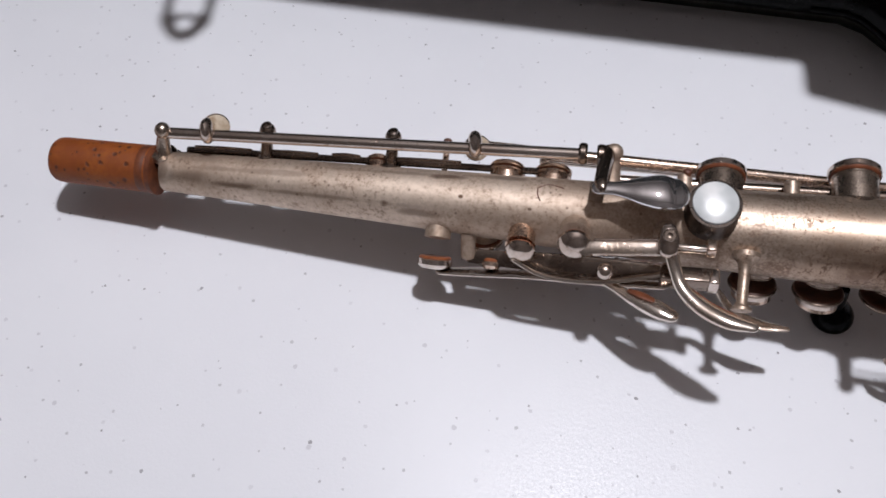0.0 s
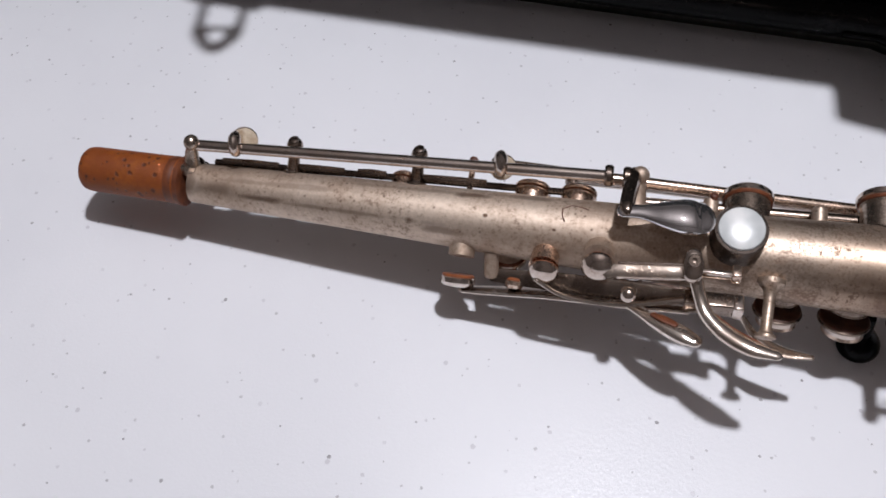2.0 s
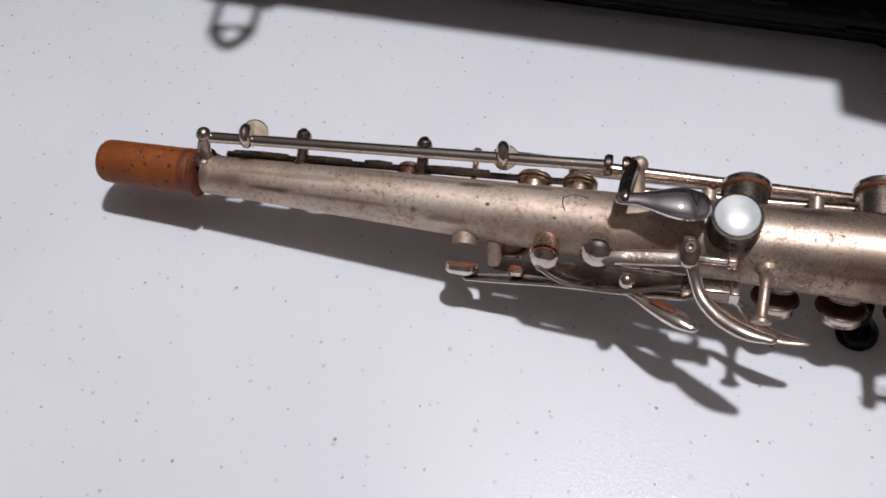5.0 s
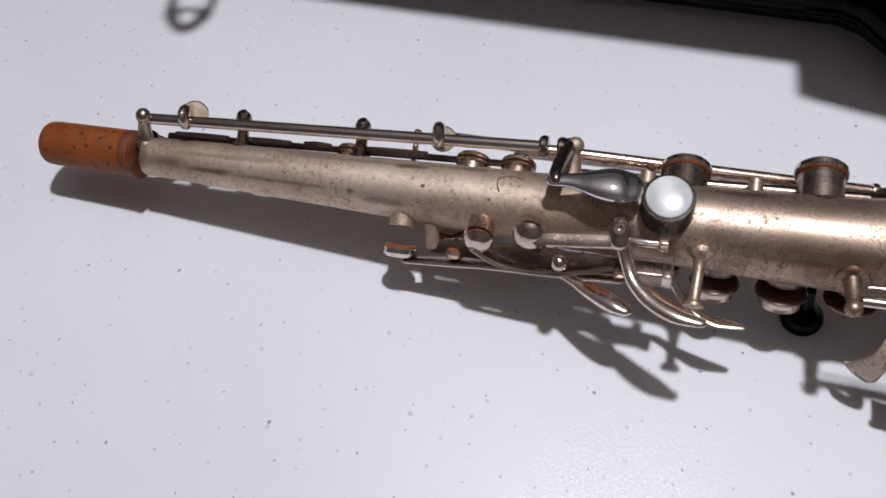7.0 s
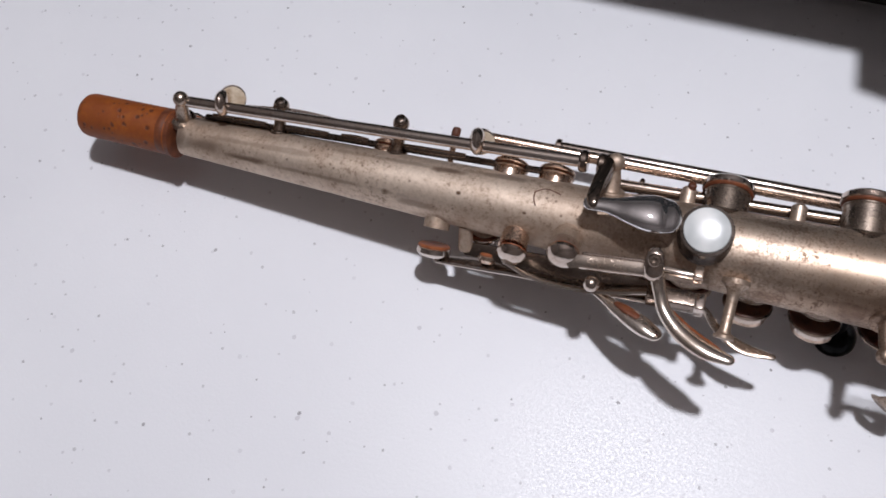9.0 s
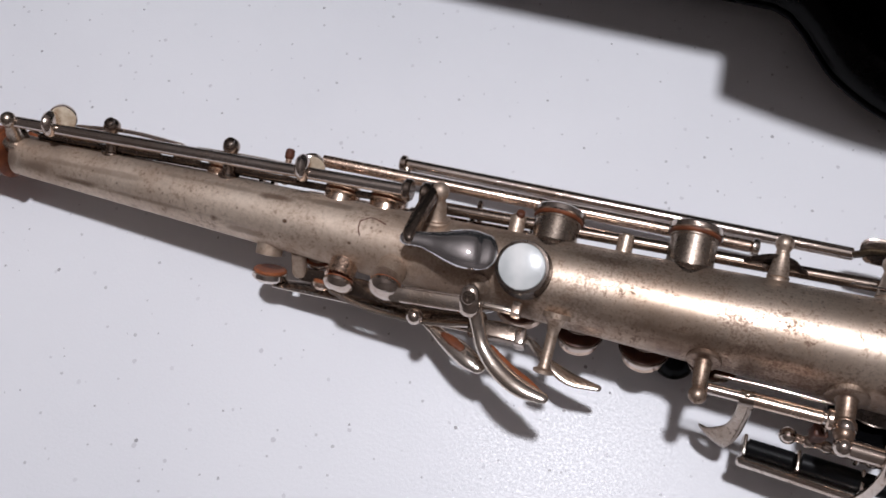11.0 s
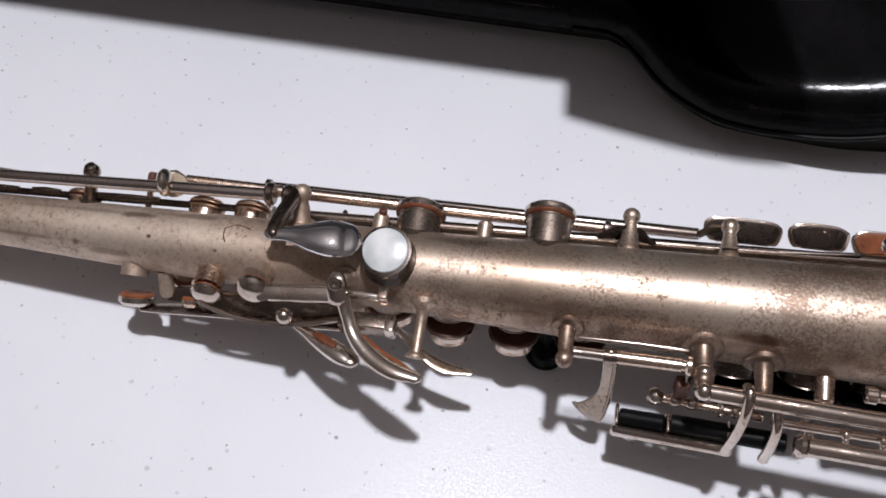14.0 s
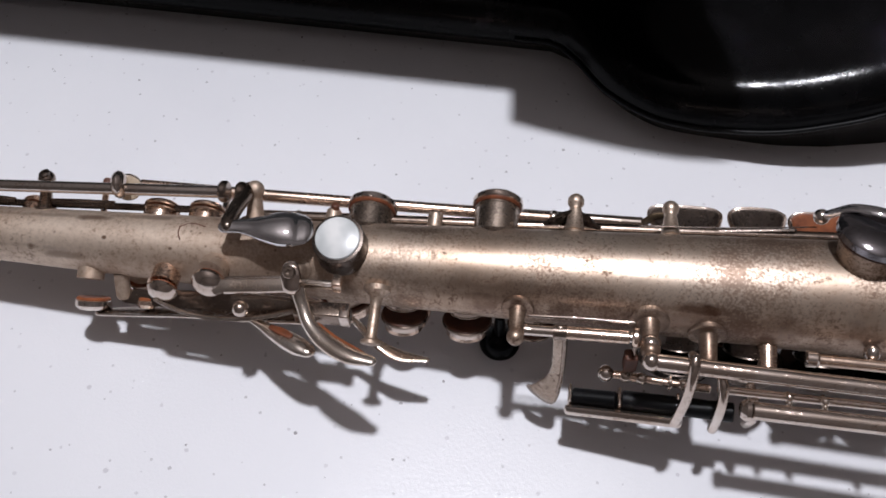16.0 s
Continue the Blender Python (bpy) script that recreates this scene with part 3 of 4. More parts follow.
# octave key: long rod, rings, vent cup, lever arms, teardrop touch
def octave_key():
    a, b = loc(-104, 13.5, 8.6), loc(39.5, 16.4, 12.6)
    axis = b - a
    k = P("octave_key", rod(a, b, 2.0), PLATE, "long polished key rod with its arms")
    for s in (-89.5, 3.2):
        p = a + axis * ((s + 104) / 143.5)
        P("ring", spin([(1.7, -2.3), (3.1, -2.0), (4.2, -1.1), (4.6, 0), (4.2, 1.1), (3.1, 2.0), (1.7, 2.3)], p + Vector((0, 0.9, 1.2)), axis + Vector((0, 22, -10)), 24), PLATE, under=k)
    post(-107.6, 27.5, 17.4, 2.3, 2.75, 4.8, DIMMED, lean=2.4)
    cup(pol(-88.0, 47, 18.6), Vector((-0.52, 0.62, -0.58)), 4.8, PLATE, CREAM, pad_out=0.3)
    cup(pol(3.4, 56, 19.2), Vector((-0.46, 0.66, -0.42)), 4.5, SATIN, CREAM, pad_out=0.3)
    # near-black to match the strip of shade below the rod
    P("bar", rod(pol(-100, 66, tube_r(-100) + 2.9), pol(34, 70, tube_r(34) + 2.9), 1.2), NEAR_BLACK, under=k)
    for s in (37.6, 43.4):
        collar(loc(s + 0.8, 16.4, 12.8), axis, 3.6, 2.8, DARK, k)
    P("arm", sweep([(46.4, 15.2, 16.2, 2.0, 2.5), (46.0, 9.5, 18.2, 2.2, 2.4), (45.5, 3, 20.6, 2.2, 2.3), (45.2, -3.2, 22.4, 2.2, 2.2), (45.4, -5.2, 22.6, 2.0, 1.8)], up=(1, 0, 0.3), square=0.75), DARK, under=k)
    rows = [(44.6, -5.0, 22.2, 2.4, 1.3), (49, -4.8, 22.4, 2.5, 1.5), (53, -4.8, 22.5, 3.5, 1.8), (57, -4.8, 22.3, 4.9, 2.8), (61.5, -4.6, 22.0, 6.1, 3.5), (65.0, -4.2, 21.7, 6.3, 3.3), (67.4, -3.9, 21.5, 5.8, 2.1)]
    P("teardrop_touch", sweep(rows, n=20, steps=6), CHROME, "mirror-bright teardrop thumb lever", k)
    post(48.2, 42, 21.8, 2.5, 3.0, 4.6, BODY)


octave_key()


# thumb rest: pearl in a ring on a low pedestal
def thumb_rest():
    s, th = 79.6, -15
    a = pol(0, th, 1)
    r = P("thumb_rest", spin([(8.6, 0), (8.3, 1.5), (8.0, 3), (8.1, 9.0), (7.8, 9.7), (7.0, 9.9), (6.9, 8.6)], pol(s, th, tube_r(s) - 1.5), a, 40), NEAR_BLACK, "tarnished ring holding a pearl")
    P("pearl", spin([(6.95, 0), (6.95, 1.9), (6.7, 2.3), (5, 2.7), (2.5, 2.9), (0, 2.95)], pol(s, th, tube_r(s) + 6.9), a, 40), PEARL, "white mother-of-pearl disc", r)


thumb_rest()


# far side: small levers, vents and the two long side-key rods
def far_side():
    for s, th, top in ((-70.5, 56, 19.0), (-26, 58, 20.6)):
        k = post(s, th, top, 2.0, 2.9, 3.6, DARK)
        # dark disc stands in for the shaded hole in the post end
        P("screw_hole", spin([(1.75, -0.9), (1.9, 0.25), (1.5, 0.45), (1.35, -0.1), (0, -0.2)], pol(s, th, top) + pol(0, 5, 2.5), pol(-0.15, 5, 1), 16), NEAR_BLACK, "dark disc for the hole in the post end", k)
    # dark strips added to fill the shaded gap between octave rod and tube
    for s0, s1 in ((-97, -76), (-72, -52), (-47, -37), (-25, -2)):
        P("gap_fill", sweep([(*pol(s0, 63, tube_r(s0) + 3.6), 0.9, 0.6), (*pol((s0 + s1) / 2, 61, tube_r(s0) + 3.8), 1.1, 0.6), (*pol(s1, 63, tube_r(s1) + 3.6), 0.8, 0.6)], up=pol(0, 153, 1), square=0.35, round_ends=False), DARK)
    for s0, s1 in ((-84, -46), (-38, -4)):
        P("lever", sweep([(*pol(s0, 63, 16.5 + 0.02 * s0 + 1.5), 1.6, 0.9), (*pol((s0 + s1) / 2, 65, 18.2), 1.9, 0.8), (*pol(s1, 66, 18.4 + 0.02 * s1), 1.7, 0.8)], up=pol(0, 65, 1), square=0.55), PLATE)
    pin = P("bumper_pin", rod(pol(-8.5, 92, 13.0), pol(-8.5, 79, 22.0), 1.1), GOLDEN)
    P("felt_bumper", spin([(1.0, -1.9), (1.5, -1.3), (1.6, 0), (1.5, 1.3), (0.9, 1.9)], pol(-8.5, 79, 22.6), pol(0.1, 60, 1), 14), RUST, "brown felt bumper", pin)
    for s, th, r in ((-31, 80, 4.4), (13.5, 76, 5.8), (29, 78, 5.8)):
        chimney(s, th, tube_r(s) + 2.4, r, GOLDEN)
        cup(pol(s, th, tube_r(s) + 3.3), pol(0, th, 1), r + 0.3, GOLDEN, PAD, depth=1.6, dome=0.8)
    a, b = loc(3.5, 4.5, 22.3), loc(143.5, -8.3, 29.6)
    upper = P("side_key_rod", rod(a, b, 2.05), GOLDEN)
    P("rod_end", spin([(1.6, 0), (2.7, 0.4), (2.9, 1.4), (2.6, 2.4), (1.2, 2.9)], b, b - a, 18), PLATE, under=upper)
    a, b = loc(24.5, -18.3, 38.4), loc(177, -23.6, 41.6)
    lower = P("side_key_rod", rod(a, b, 2.2), PLATE)
    P("rod_end", spin([(1.8, 0), (3.0, 0.4), (3.0, 2.0), (2.2, 2.6)], a, a - b, 18), DARK, under=lower)
    P("elbow", sweep([(25, 38.4, -18.3, 1.6, 1.4), (25.2, 33, -19, 1.5, 1.3), (26, 26, -17, 1.4, 1.2)], up=(1, 0, 0)), PLATE, under=lower)
    # plate touches at the far end of that rod
    for s0, s1, side, up, mat in ((180, 202.5, 41.5, -21.0, NEAR_BLACK), (207.5, 224.0, 41.0, -19.0, NEAR_BLACK), (227.5, 246, 39.0, -17.0, PAD)):
        shape = [(s0, side, up + 1, 3.7, 0.8), (s0 + 3, side + 0.6, up + 1.5, 4.4, 0.8), (s1 - 4, side + 0.6, up + 1.5, 4.4, 0.8), (s1, side + 0.2, up + 1, 3.6, 0.8)]
        P("side_touch", sweep(shape, up=(0, -0.64, 0.77), square=0.32, n=20), PLATE, under=lower)
        face = [(x + (0.9 if x < s0 + 2 else -0.9 if x > s1 - 2 else 0), y - 0.6, z + 0.65, w - 0.6, 0.5) for x, y, z, w, h in shape]
        part("touch_face", sweep(face, up=(0, -0.64, 0.77), square=0.32, n=20), mat, lower)
    P("bracket", sweep([(177, 41.5, -23.6, 1.6, 1.2), (178.5, 40.5, -20, 1.6, 1.1), (181, 41, -18, 1.6, 1.0), (186, 41.5, -17.8, 1.5, 0.9)], up=(0, 1, 0)), BRASS, under=lower)
    a, b = pol(46, 95, 17.4), pol(238, 95, 24.5)
    P("stack_rod", rod(a, b, 2.0), DARK)
    for s in (72, 106):
        P("spring_post", spin([(2.5, 0), (2.5, 6.0), (1.8, 6.8)], pol(s, 78, tube_r(s) - 1), pol(0, 78, 1), 14), BODY)
    P("felt_bumper", spin([(1.2, -2.0), (1.4, -1.6), (1.4, 1.6), (1.1, 2.0)], pol(72.5, 74, 17.8), pol(0.1, 30, 1), 14), RUST, "brown felt bumper")
    for s, th, top, r in ((84, 88, 19.6, 7.2), (126, 83, 22.9, 7.2)):
        saddle_chimney(s, th, top, r)
        cup(pol(s, th, top + 1.3), pol(0, th, 1), r + 1.2, PLATE, STAIN, depth=2.6, dome=0.8, pad_out=1.1)
    for s, th, top in ((151.5, 74, 26.2), (182.2, 79, 26.9)):
        post(s, th, top, 2.3, 2.75, 3.3, BODY, taper=1.35)
    P("lever", sweep([(141, 21.0, -2.0, 1.2, 0.9), (149, 21.5, 4.0, 3.2, 0.9), (153, 21.5, 4.0, 3.2, 0.9), (162, 21.4, -2.5, 1.8, 0.9), (190, 22.8, -2.2, 1.8, 0.8), (222, 24.2, 0.5, 1.2, 0.7)], up=(0, 0.9, 0.3), square=0.6), NEAR_BLACK)
    P("spring", sweep([(172, 17.4, 6.6, 0.8, 0.25), (200, 18.2, 7.8, 0.6, 0.22), (226, 19.4, 9.6, 0.35, 0.2)], up=(0, 0.8, 0.6), square=0.5), NEAR_BLACK)
    # large key cup near the end of the view
    c = cup(pol(237.5, 14, 24.4), pol(0.12, 14, 1), 11.4, DARK_REFLECTION, RUST, depth=3.0, dome=2.2)
    chimney(237, 14, 23.0, 8.6, BODY)
    P("arm", sweep([(226, 15, 22.0, 1.6, 1.3), (231, 13, 28.0, 1.9, 1.2), (238, 10, 30.6, 2.3, 1.0), (247, 8.6, 29.6, 1.6, 0.7)], up=(0, 0.3, 1)), CHROME, under=c)
    P("hinge_ball", ball(pol(225.5, 46, 24.6), 2.5), PLATE)


far_side()


# near side, upper end: palm keys with their cups, arms and curved touches
def palm_keys():
    # first palm key: open cup low beside the tube
    c = cup(loc(-8, -14.2, -13.4), Vector((0, -0.80, -0.60)), 6.0, PLATE, PAD)
    rows = [(-6, -16.0, -17.6, 1.8, 0.8), (8, -15.2, -16.5, 3.0, 0.8), (25, -15.2, -14.2, 3.4, 0.8), (45, -16.2, -12.0, 3.4, 0.8), (68, -17.0, -10.0, 2.4, 0.8)]
    P("arm", sweep(rows, up=(0, 0.5, 0.85), square=0.6), DARK, under=c)
    part("arm_edge", sweep([(x, y - 0.85 * w, z + 0.5 * w, 0.55, 0.7) for x, y, z, w, h in rows]), PLATE, c)
    bm = sweep([(49, -18.6, -8.5, 1.7, 1.0), (54, -21.4, -8.4, 2.0, 1.3), (58, -23.8, -8.2, 2.6, 1.8), (63, -26.2, -7.8, 3.5, 2.4), (67.5, -28.6, -7.2, 3.5, 2.4), (70.5, -30.0, -6.8, 2.8, 1.7)], up=(0, 0.35, 0.94), n=18)
    P("touch_lining", sweep([(57.5, -22.8, -6.4, 1.0, 0.4), (61, -24.4, -5.6, 1.6, 0.5), (64.5, -26.2, -5.0, 1.2, 0.4)], up=(0, 0.35, 0.94), n=14), STAIN, "rust-brown worn hollow of the touch", c)
    P("palm_touch", bm, SATIN, "spoon-shaped palm touch with brown tarnish", c)
    P("post", spin([(2.5, 0), (2.5, 7.6), (2.2, 8.9), (1.2, 9.5)], pol(3.0, -122, tube_r(3) - 1.5), loc(3.6, -13.5, -15.0) - pol(3.0, -118, tube_r(3) - 1.5), 18), BODY)
    P("tone_hole_chimney", spin([(4.4, 0), (4.4, 5.2), (3.6, 5.2)], pol(-7, -118, tube_r(-7) - 3.5), pol(0, -118, 1), 24), BODY)
    # dark plate added to fill the gap beside the palm arms, shade included
    P("palm_gap_fill", sweep([(4, -12.6, -11.5, 2.4, 0.8), (28, -13.6, -9.2, 3.2, 0.8), (50, -14.6, -7.2, 3.2, 0.8), (68, -15.4, -5.6, 2.4, 0.8)], up=(0, -0.6, 0.8), square=0.5), DARK)
    cup(loc(11.5, -12.5, -13.0), Vector((0, -0.80, -0.60)), 3.4, GOLDEN, PAD, depth=2.2, dome=0.8)
    # second palm key
    chimney(21.5, -84, 15.4, 4.6, GOLDEN)
    c = cup(pol(21.8, -85, 16.4), pol(0, -86, 1), 4.9, PLATE, PAD, depth=2.0, dome=1.4, pad_out=0.6)
    P("arm", sweep([(20, -19.4, -1.0, 1.3, 0.7), (27, -20.0, -6.0, 1.2, 0.7), (36, -20.4, -7.6, 1.2, 0.7), (50, -20.4, -6.0, 1.6, 0.8), (66, -18.8, -1.5, 2.4, 0.9), (76, -18.0, 0.8, 2.2, 0.9)], up=(0, 0.7, 0.7), square=0.6), SATIN, under=c)
    P("palm_touch", sweep([(80, -18.0, -1, 1.5, 1.0), (85, -18.6, -8, 1.6, 0.9), (90, -21.5, -13, 1.8, 0.9), (98, -24.6, -15, 2.6, 0.8), (107.2, -25.4, -15, 1.3, 0.6)], up=(0, 0.3, 0.95)), SATIN, "slender curved palm touch", c)
    # third palm key
    chimney(38.5, -60, 17.2, 4.9, BODY)
    c = cup(pol(38.8, -64, 18.0), pol(0, -74, 1), 5.3, PLATE, PAD, depth=2.2, dome=1.7, pad_out=0.6)
    rows = [(42, -18.8, 8.4, 2.2, 1.1), (45, -18.4, 9.0, 2.2, 1.2), (50, -18.2, 9.6, 2.2, 1.1), (57, -18.0, 10.4, 2.2, 1.1), (65, -17.6, 11.2, 2.2, 1.1)]
    P("arm", sweep(rows, up=(0, -0.45, 0.9), square=0.45), SATIN, under=c)
    for side in (-1, 1):
        part("arm_edge", sweep([(x, y + side * w * 0.88, z + side * w * 0.42 + 0.55, 0.4, 0.7) for x, y, z, w, h in rows[1:]], square=0.6), PLATE, c)
    P("palm_touch", sweep([(68.4, -19, 10.5, 2.3, 1.4), (70.2, -22.8, 7.2, 2.1, 1.5), (72.8, -27.4, 4.8, 2.3, 1.9), (78.6, -32.4, 3.9, 2.9, 2.1), (86, -36.2, 4.0, 2.9, 2.0), (93.2, -37.6, 4.3, 1.9, 1.1)], up=(0, 0.2, 1), n=16), SATIN, "curved polished palm touch", c)
    P("touch_lining", sweep([(74.2, -27.6, 3.6, 2.4, 0.9), (80.2, -31.9, 2.7, 3.1, 1.0), (87.2, -35.3, 2.9, 3.0, 0.9), (92.0, -37.0, 3.5, 1.8, 0.7)], up=(0, 0.2, 1), n=14), PAD, "rust-brown lining under the touch", c)
    P("hinge_block", sweep([(66.6, -15.6, 17.2, 2.7, 1.9), (66.8, -17.4, 16.2, 3.2, 2.1), (67, -19.4, 14.0, 2.9, 1.9)], up=(0, -0.45, 0.9), square=0.75), PLATE)
    post(66.4, -49, 18.0, 2.3, 2.0, 3.9, BODY)
    P("hinge_screw", spin([(1.9, -1.4), (2.0, 1.2), (1.7, 1.5), (0.8, 1.5), (0.7, 0.9), (0, 0.8)], loc(66.8, 18.4, -17.6), Vector((0, -0.5, 0.87)), 20), DARK)
    block = P("saddle", box((0.011, 0.0016, 0.0030), (0.0745, -0.0162, 0.0108), 0.02, 0.0004), SATIN)
    part("saddle_end", box((0.0030, 0.0042, 0.0044), (0.0800, -0.0155, 0.0110), 0.02, 0.0005), GOLDEN, block)
    block = P("saddle", box((0.017, 0.0052, 0.006), (0.0745, -0.0205, 0.0008), 0.02, 0.0006), DARK)
    part("saddle_end", box((0.0032, 0.0056, 0.0062), (0.0822, -0.0208, 0.0012), 0.02, 0.0006), PLATE, block)
    P("roller_ball", ball(loc(49, 2.2, -22.0), 2.7), PLATE)
    # strap post: slender, flanged at both ends
    a, b = pol(91.4, -68, tube_r(91) - 1), loc(91, -1.8, -28.2)
    h = (b - a).length
    P("thumb_hook_post", spin([(4.4, 0), (4.3, 1.6), (3.2, 2.4), (2.2, 3.6), (1.75, 6), (1.65, h - 2.6), (2.2, h - 1.2), (3.2, h - 0.6), (3.2, h + 0.3), (2.4, h + 0.6)], a, b - a, 24), BODY)


palm_keys()


# near side, lower end: side keys, long rods and rollers
def side_keys():
    post(135.4, -80, 26.0, 2.2, 2.7, 5.2, BODY)
    a, b = loc(137.5, 5.2, -23.2), loc(170.5, 7.0, -24.2)
    k = P("side_key", rod(a, b, 1.65), PLATE)
    P("sleeve", rod(loc(148.5, 5.8, -23.5), loc(169, 6.9, -24.1), 2.05), GOLDEN, under=k)
    P("spring", sweep([(139, -19.8, 7.6, 0.5, 0.25), (155, -20.0, 8.8, 0.45, 0.25), (170, -20.6, 9.6, 0.4, 0.25)], up=(0, -0.5, 0.85)), PLATE, under=k)
    rows = [(148.6, -23.6, 6.6, 2.1, 1.2), (148.8, -25.4, 0.5, 2.0, 1.3), (148.9, -26.6, -8, 2.0, 1.3), (148.4, -27.6, -15, 2.5, 1.5), (146.8, -28.6, -20.5, 3.9, 1.5), (145.0, -28.8, -25.0, 5.0, 1.2), (143.8, -27.4, -28.6, 5.2, 1.0)]
    P("side_touch", sweep(rows, up=(0, -0.75, 0.66), n=16), DIMMED, "curved silver side touch with a flared foot", k)
    # dark strip added for the dark reflection on the touch's right side
    part("touch_dark_reflection", sweep([(x + w * 0.72, y - 0.3, z, 0.9, h + 0.25) for x, y, z, w, h in rows[:5]], up=(0, -0.75, 0.66), n=12), DARK, k, "dark strip for the reflection along the touch")
    part("touch_sleeve", sweep([(146.6, -23.6, 5.8, 2.25, 2.25), (150.6, -23.7, 6.1, 2.25, 2.25)], n=16, round_ends=False), DARK, k)
    # double-ball post and the long rod
    post(175.3, -80, 27.0, 2.6, 3.0, 6.2, BODY)
    P("post_ball", ball(loc(175.5, 4.6, -30.2), 2.9), PLATE)
    P("post_ball", ball(pol(175.4, -80, 25.0), 3.4), PLATE)
    collar(loc(170.8, 7.2, -24.2), b - a, 3.0, 2.0, GOLDEN)
    a, b = loc(177, 4.4, -30.2), loc(330, 3.0, -36.5)
    k = P("low_key_rod", rod(a, b, 2.6), PLATE, "long polished lower-stack rod")
    bands = (((187.4, -27.8, 5.5), (187.6, -30.6, 8.0), (187.4, -34.2, 5.0), (186.6, -37.6, -4.0), (185.2, -39.4, -15.5)), ((197.0, -31, -1.0), (197.6, -34.5, -3.5), (197.6, -37.4, -11), (197, -38.8, -19)), ((206.0, -30.5, -6), (207.5, -34, -8.5), (208, -36.4, -14.5), (207.5, -35.5, -20)))
    for rows in bands:
        P("lever_band", sweep([(*p, 1.6, 1.5) for p in rows], up=(0.2, -1, 0.3), n=14), PLATE, under=k)
    post(193.2, -92, 28.4, 2.5, 2.3, 6.0, BODY)
    P("post", spin([(3.0, 0), (2.9, 8.0), (2.2, 8.9)], pol(212, -110, tube_r(212) - 1), pol(0, -105, 1), 18), GOLDEN)
    a, b = loc(220.5, 1.6, -23.4), loc(330, 2.4, -27)
    k = P("low_key_rod", rod(a, b, 1.8), GOLDEN)
    P("rod_end", spin([(1.8, 0), (2.5, 0.5), (2.5, 3.2), (1.8, 4.0)], a, b - a, 16), PLATE, under=k)
    P("post_ball", ball(pol(240, -84, tube_r(240) + 2.2), 2.6), PLATE)
    a, b = loc(205.0, -1.6, -40.2), loc(330, 0.2, -45.6)
    k = P("low_key_rod", rod(a, b, 2.7), PLATE)
    P("rod_end", spin([(1.9, 0), (3.2, 0.5), (3.4, 1.8), (2.9, 2.6), (2.2, 3.4)], a, a - b, 18), PLATE, under=k)
    a, b = loc(196, -4.0, -33.0), loc(330, -2.4, -37.6)
    k = P("low_key_rod", rod(a, b, 1.3), PLATE)
    for s in (216, 226, 247, 262):
        q = a + (b - a) * ((s - 196) / 134)
        P("rod_bracket", sweep([(s, q.y + 0.2, q.z, 1.5, 1.2), (s, q.y - 1.2, q.z + 0.4, 1.4, 1.1), (s, q.y - 2.6, q.z + 1.0, 1.2, 1.0)], up=(1, 0, 0)), PLATE, under=k)
        P("bracket_screw", ball((s, q.y - 1.2, q.z + 1.6), 1.5, 12), PLATE, under=k)
    # pivot with ball ends
    a, b = loc(164, -13.2, -25.8), loc(196, -13.8, -28)
    k = P("pivot_rod", rod(a, b, 1.35), GOLDEN)
    P("rod_ball", ball(a, 2.7), PLATE, under=k)
    for s, r in ((170, 2.0), (175, 1.9), (183.5, 2.5), (188, 1.9)):
        collar(a + (b - a) * ((s - 164) / 32), b - a, r, 3.0 if r < 2.3 else 1.4, PLATE, k)
    P("felt_block", box((0.004, 0.004, 0.008), (0.1705, -0.0255, -0.0045), 0.1, 0.0006), RUST, "brown felt block")
    P("link_arm", sweep([(171, -24.5, 4, 1.5, 1.0), (171.4, -25.5, -4, 1.5, 1.0), (171, -26, -12, 1.5, 1.0)], up=(1, 0, 0)), DARK)
    # little-finger touch with two black rollers
    lean = Vector((0, 0.49, 0.87))
    k = P("little_finger_touch", sweep([(153.6, -31.2, -25.4, 4.4, 0.7), (170, -32.8, -22.6, 4.4, 0.7), (186.4, -34.6, -19.8, 4.4, 0.7)], up=lean, square=0.4, n=16, round_ends=False), NEAR_BLACK, "silver touch plate with two black rollers")
    P("edge_bar", sweep([(153.2, -34.6, -23.0, 1.2, 1.6), (169.8, -36.4, -20.4, 1.2, 1.6), (186.6, -38.4, -17.6, 1.2, 1.6)], up=lean, square=0.6), PLATE, under=k)
    P("rear_bar", sweep([(154, -27.6, -27.4, 0.7, 1.0), (170, -29.2, -24.6, 0.7, 1.0), (186, -31.0, -21.8, 0.7, 1.0)], up=lean, square=0.6), DARK, under=k)
    P("roller", rod(loc(154.6, -22.8, -29.8), loc(168.0, -20.4, -31.2), 2.7, 20), BLACK, "black roller", k)
    P("roller", rod(loc(169.8, -19.6, -31.2), loc(203, -15.6, -34.4), 3.0, 20), BLACK, "black roller", k)
    for s, up, side in ((153.6, -23.2, -29.7), (168.9, -20.4, -31.2), (186.4, -17.6, -33.0)):
        P("roller_lug", box((0.0012, 0.0066, 0.0058), (s * MM, side * MM, up * MM), 0, 0.0005), PLATE, under=k)


side_keys()


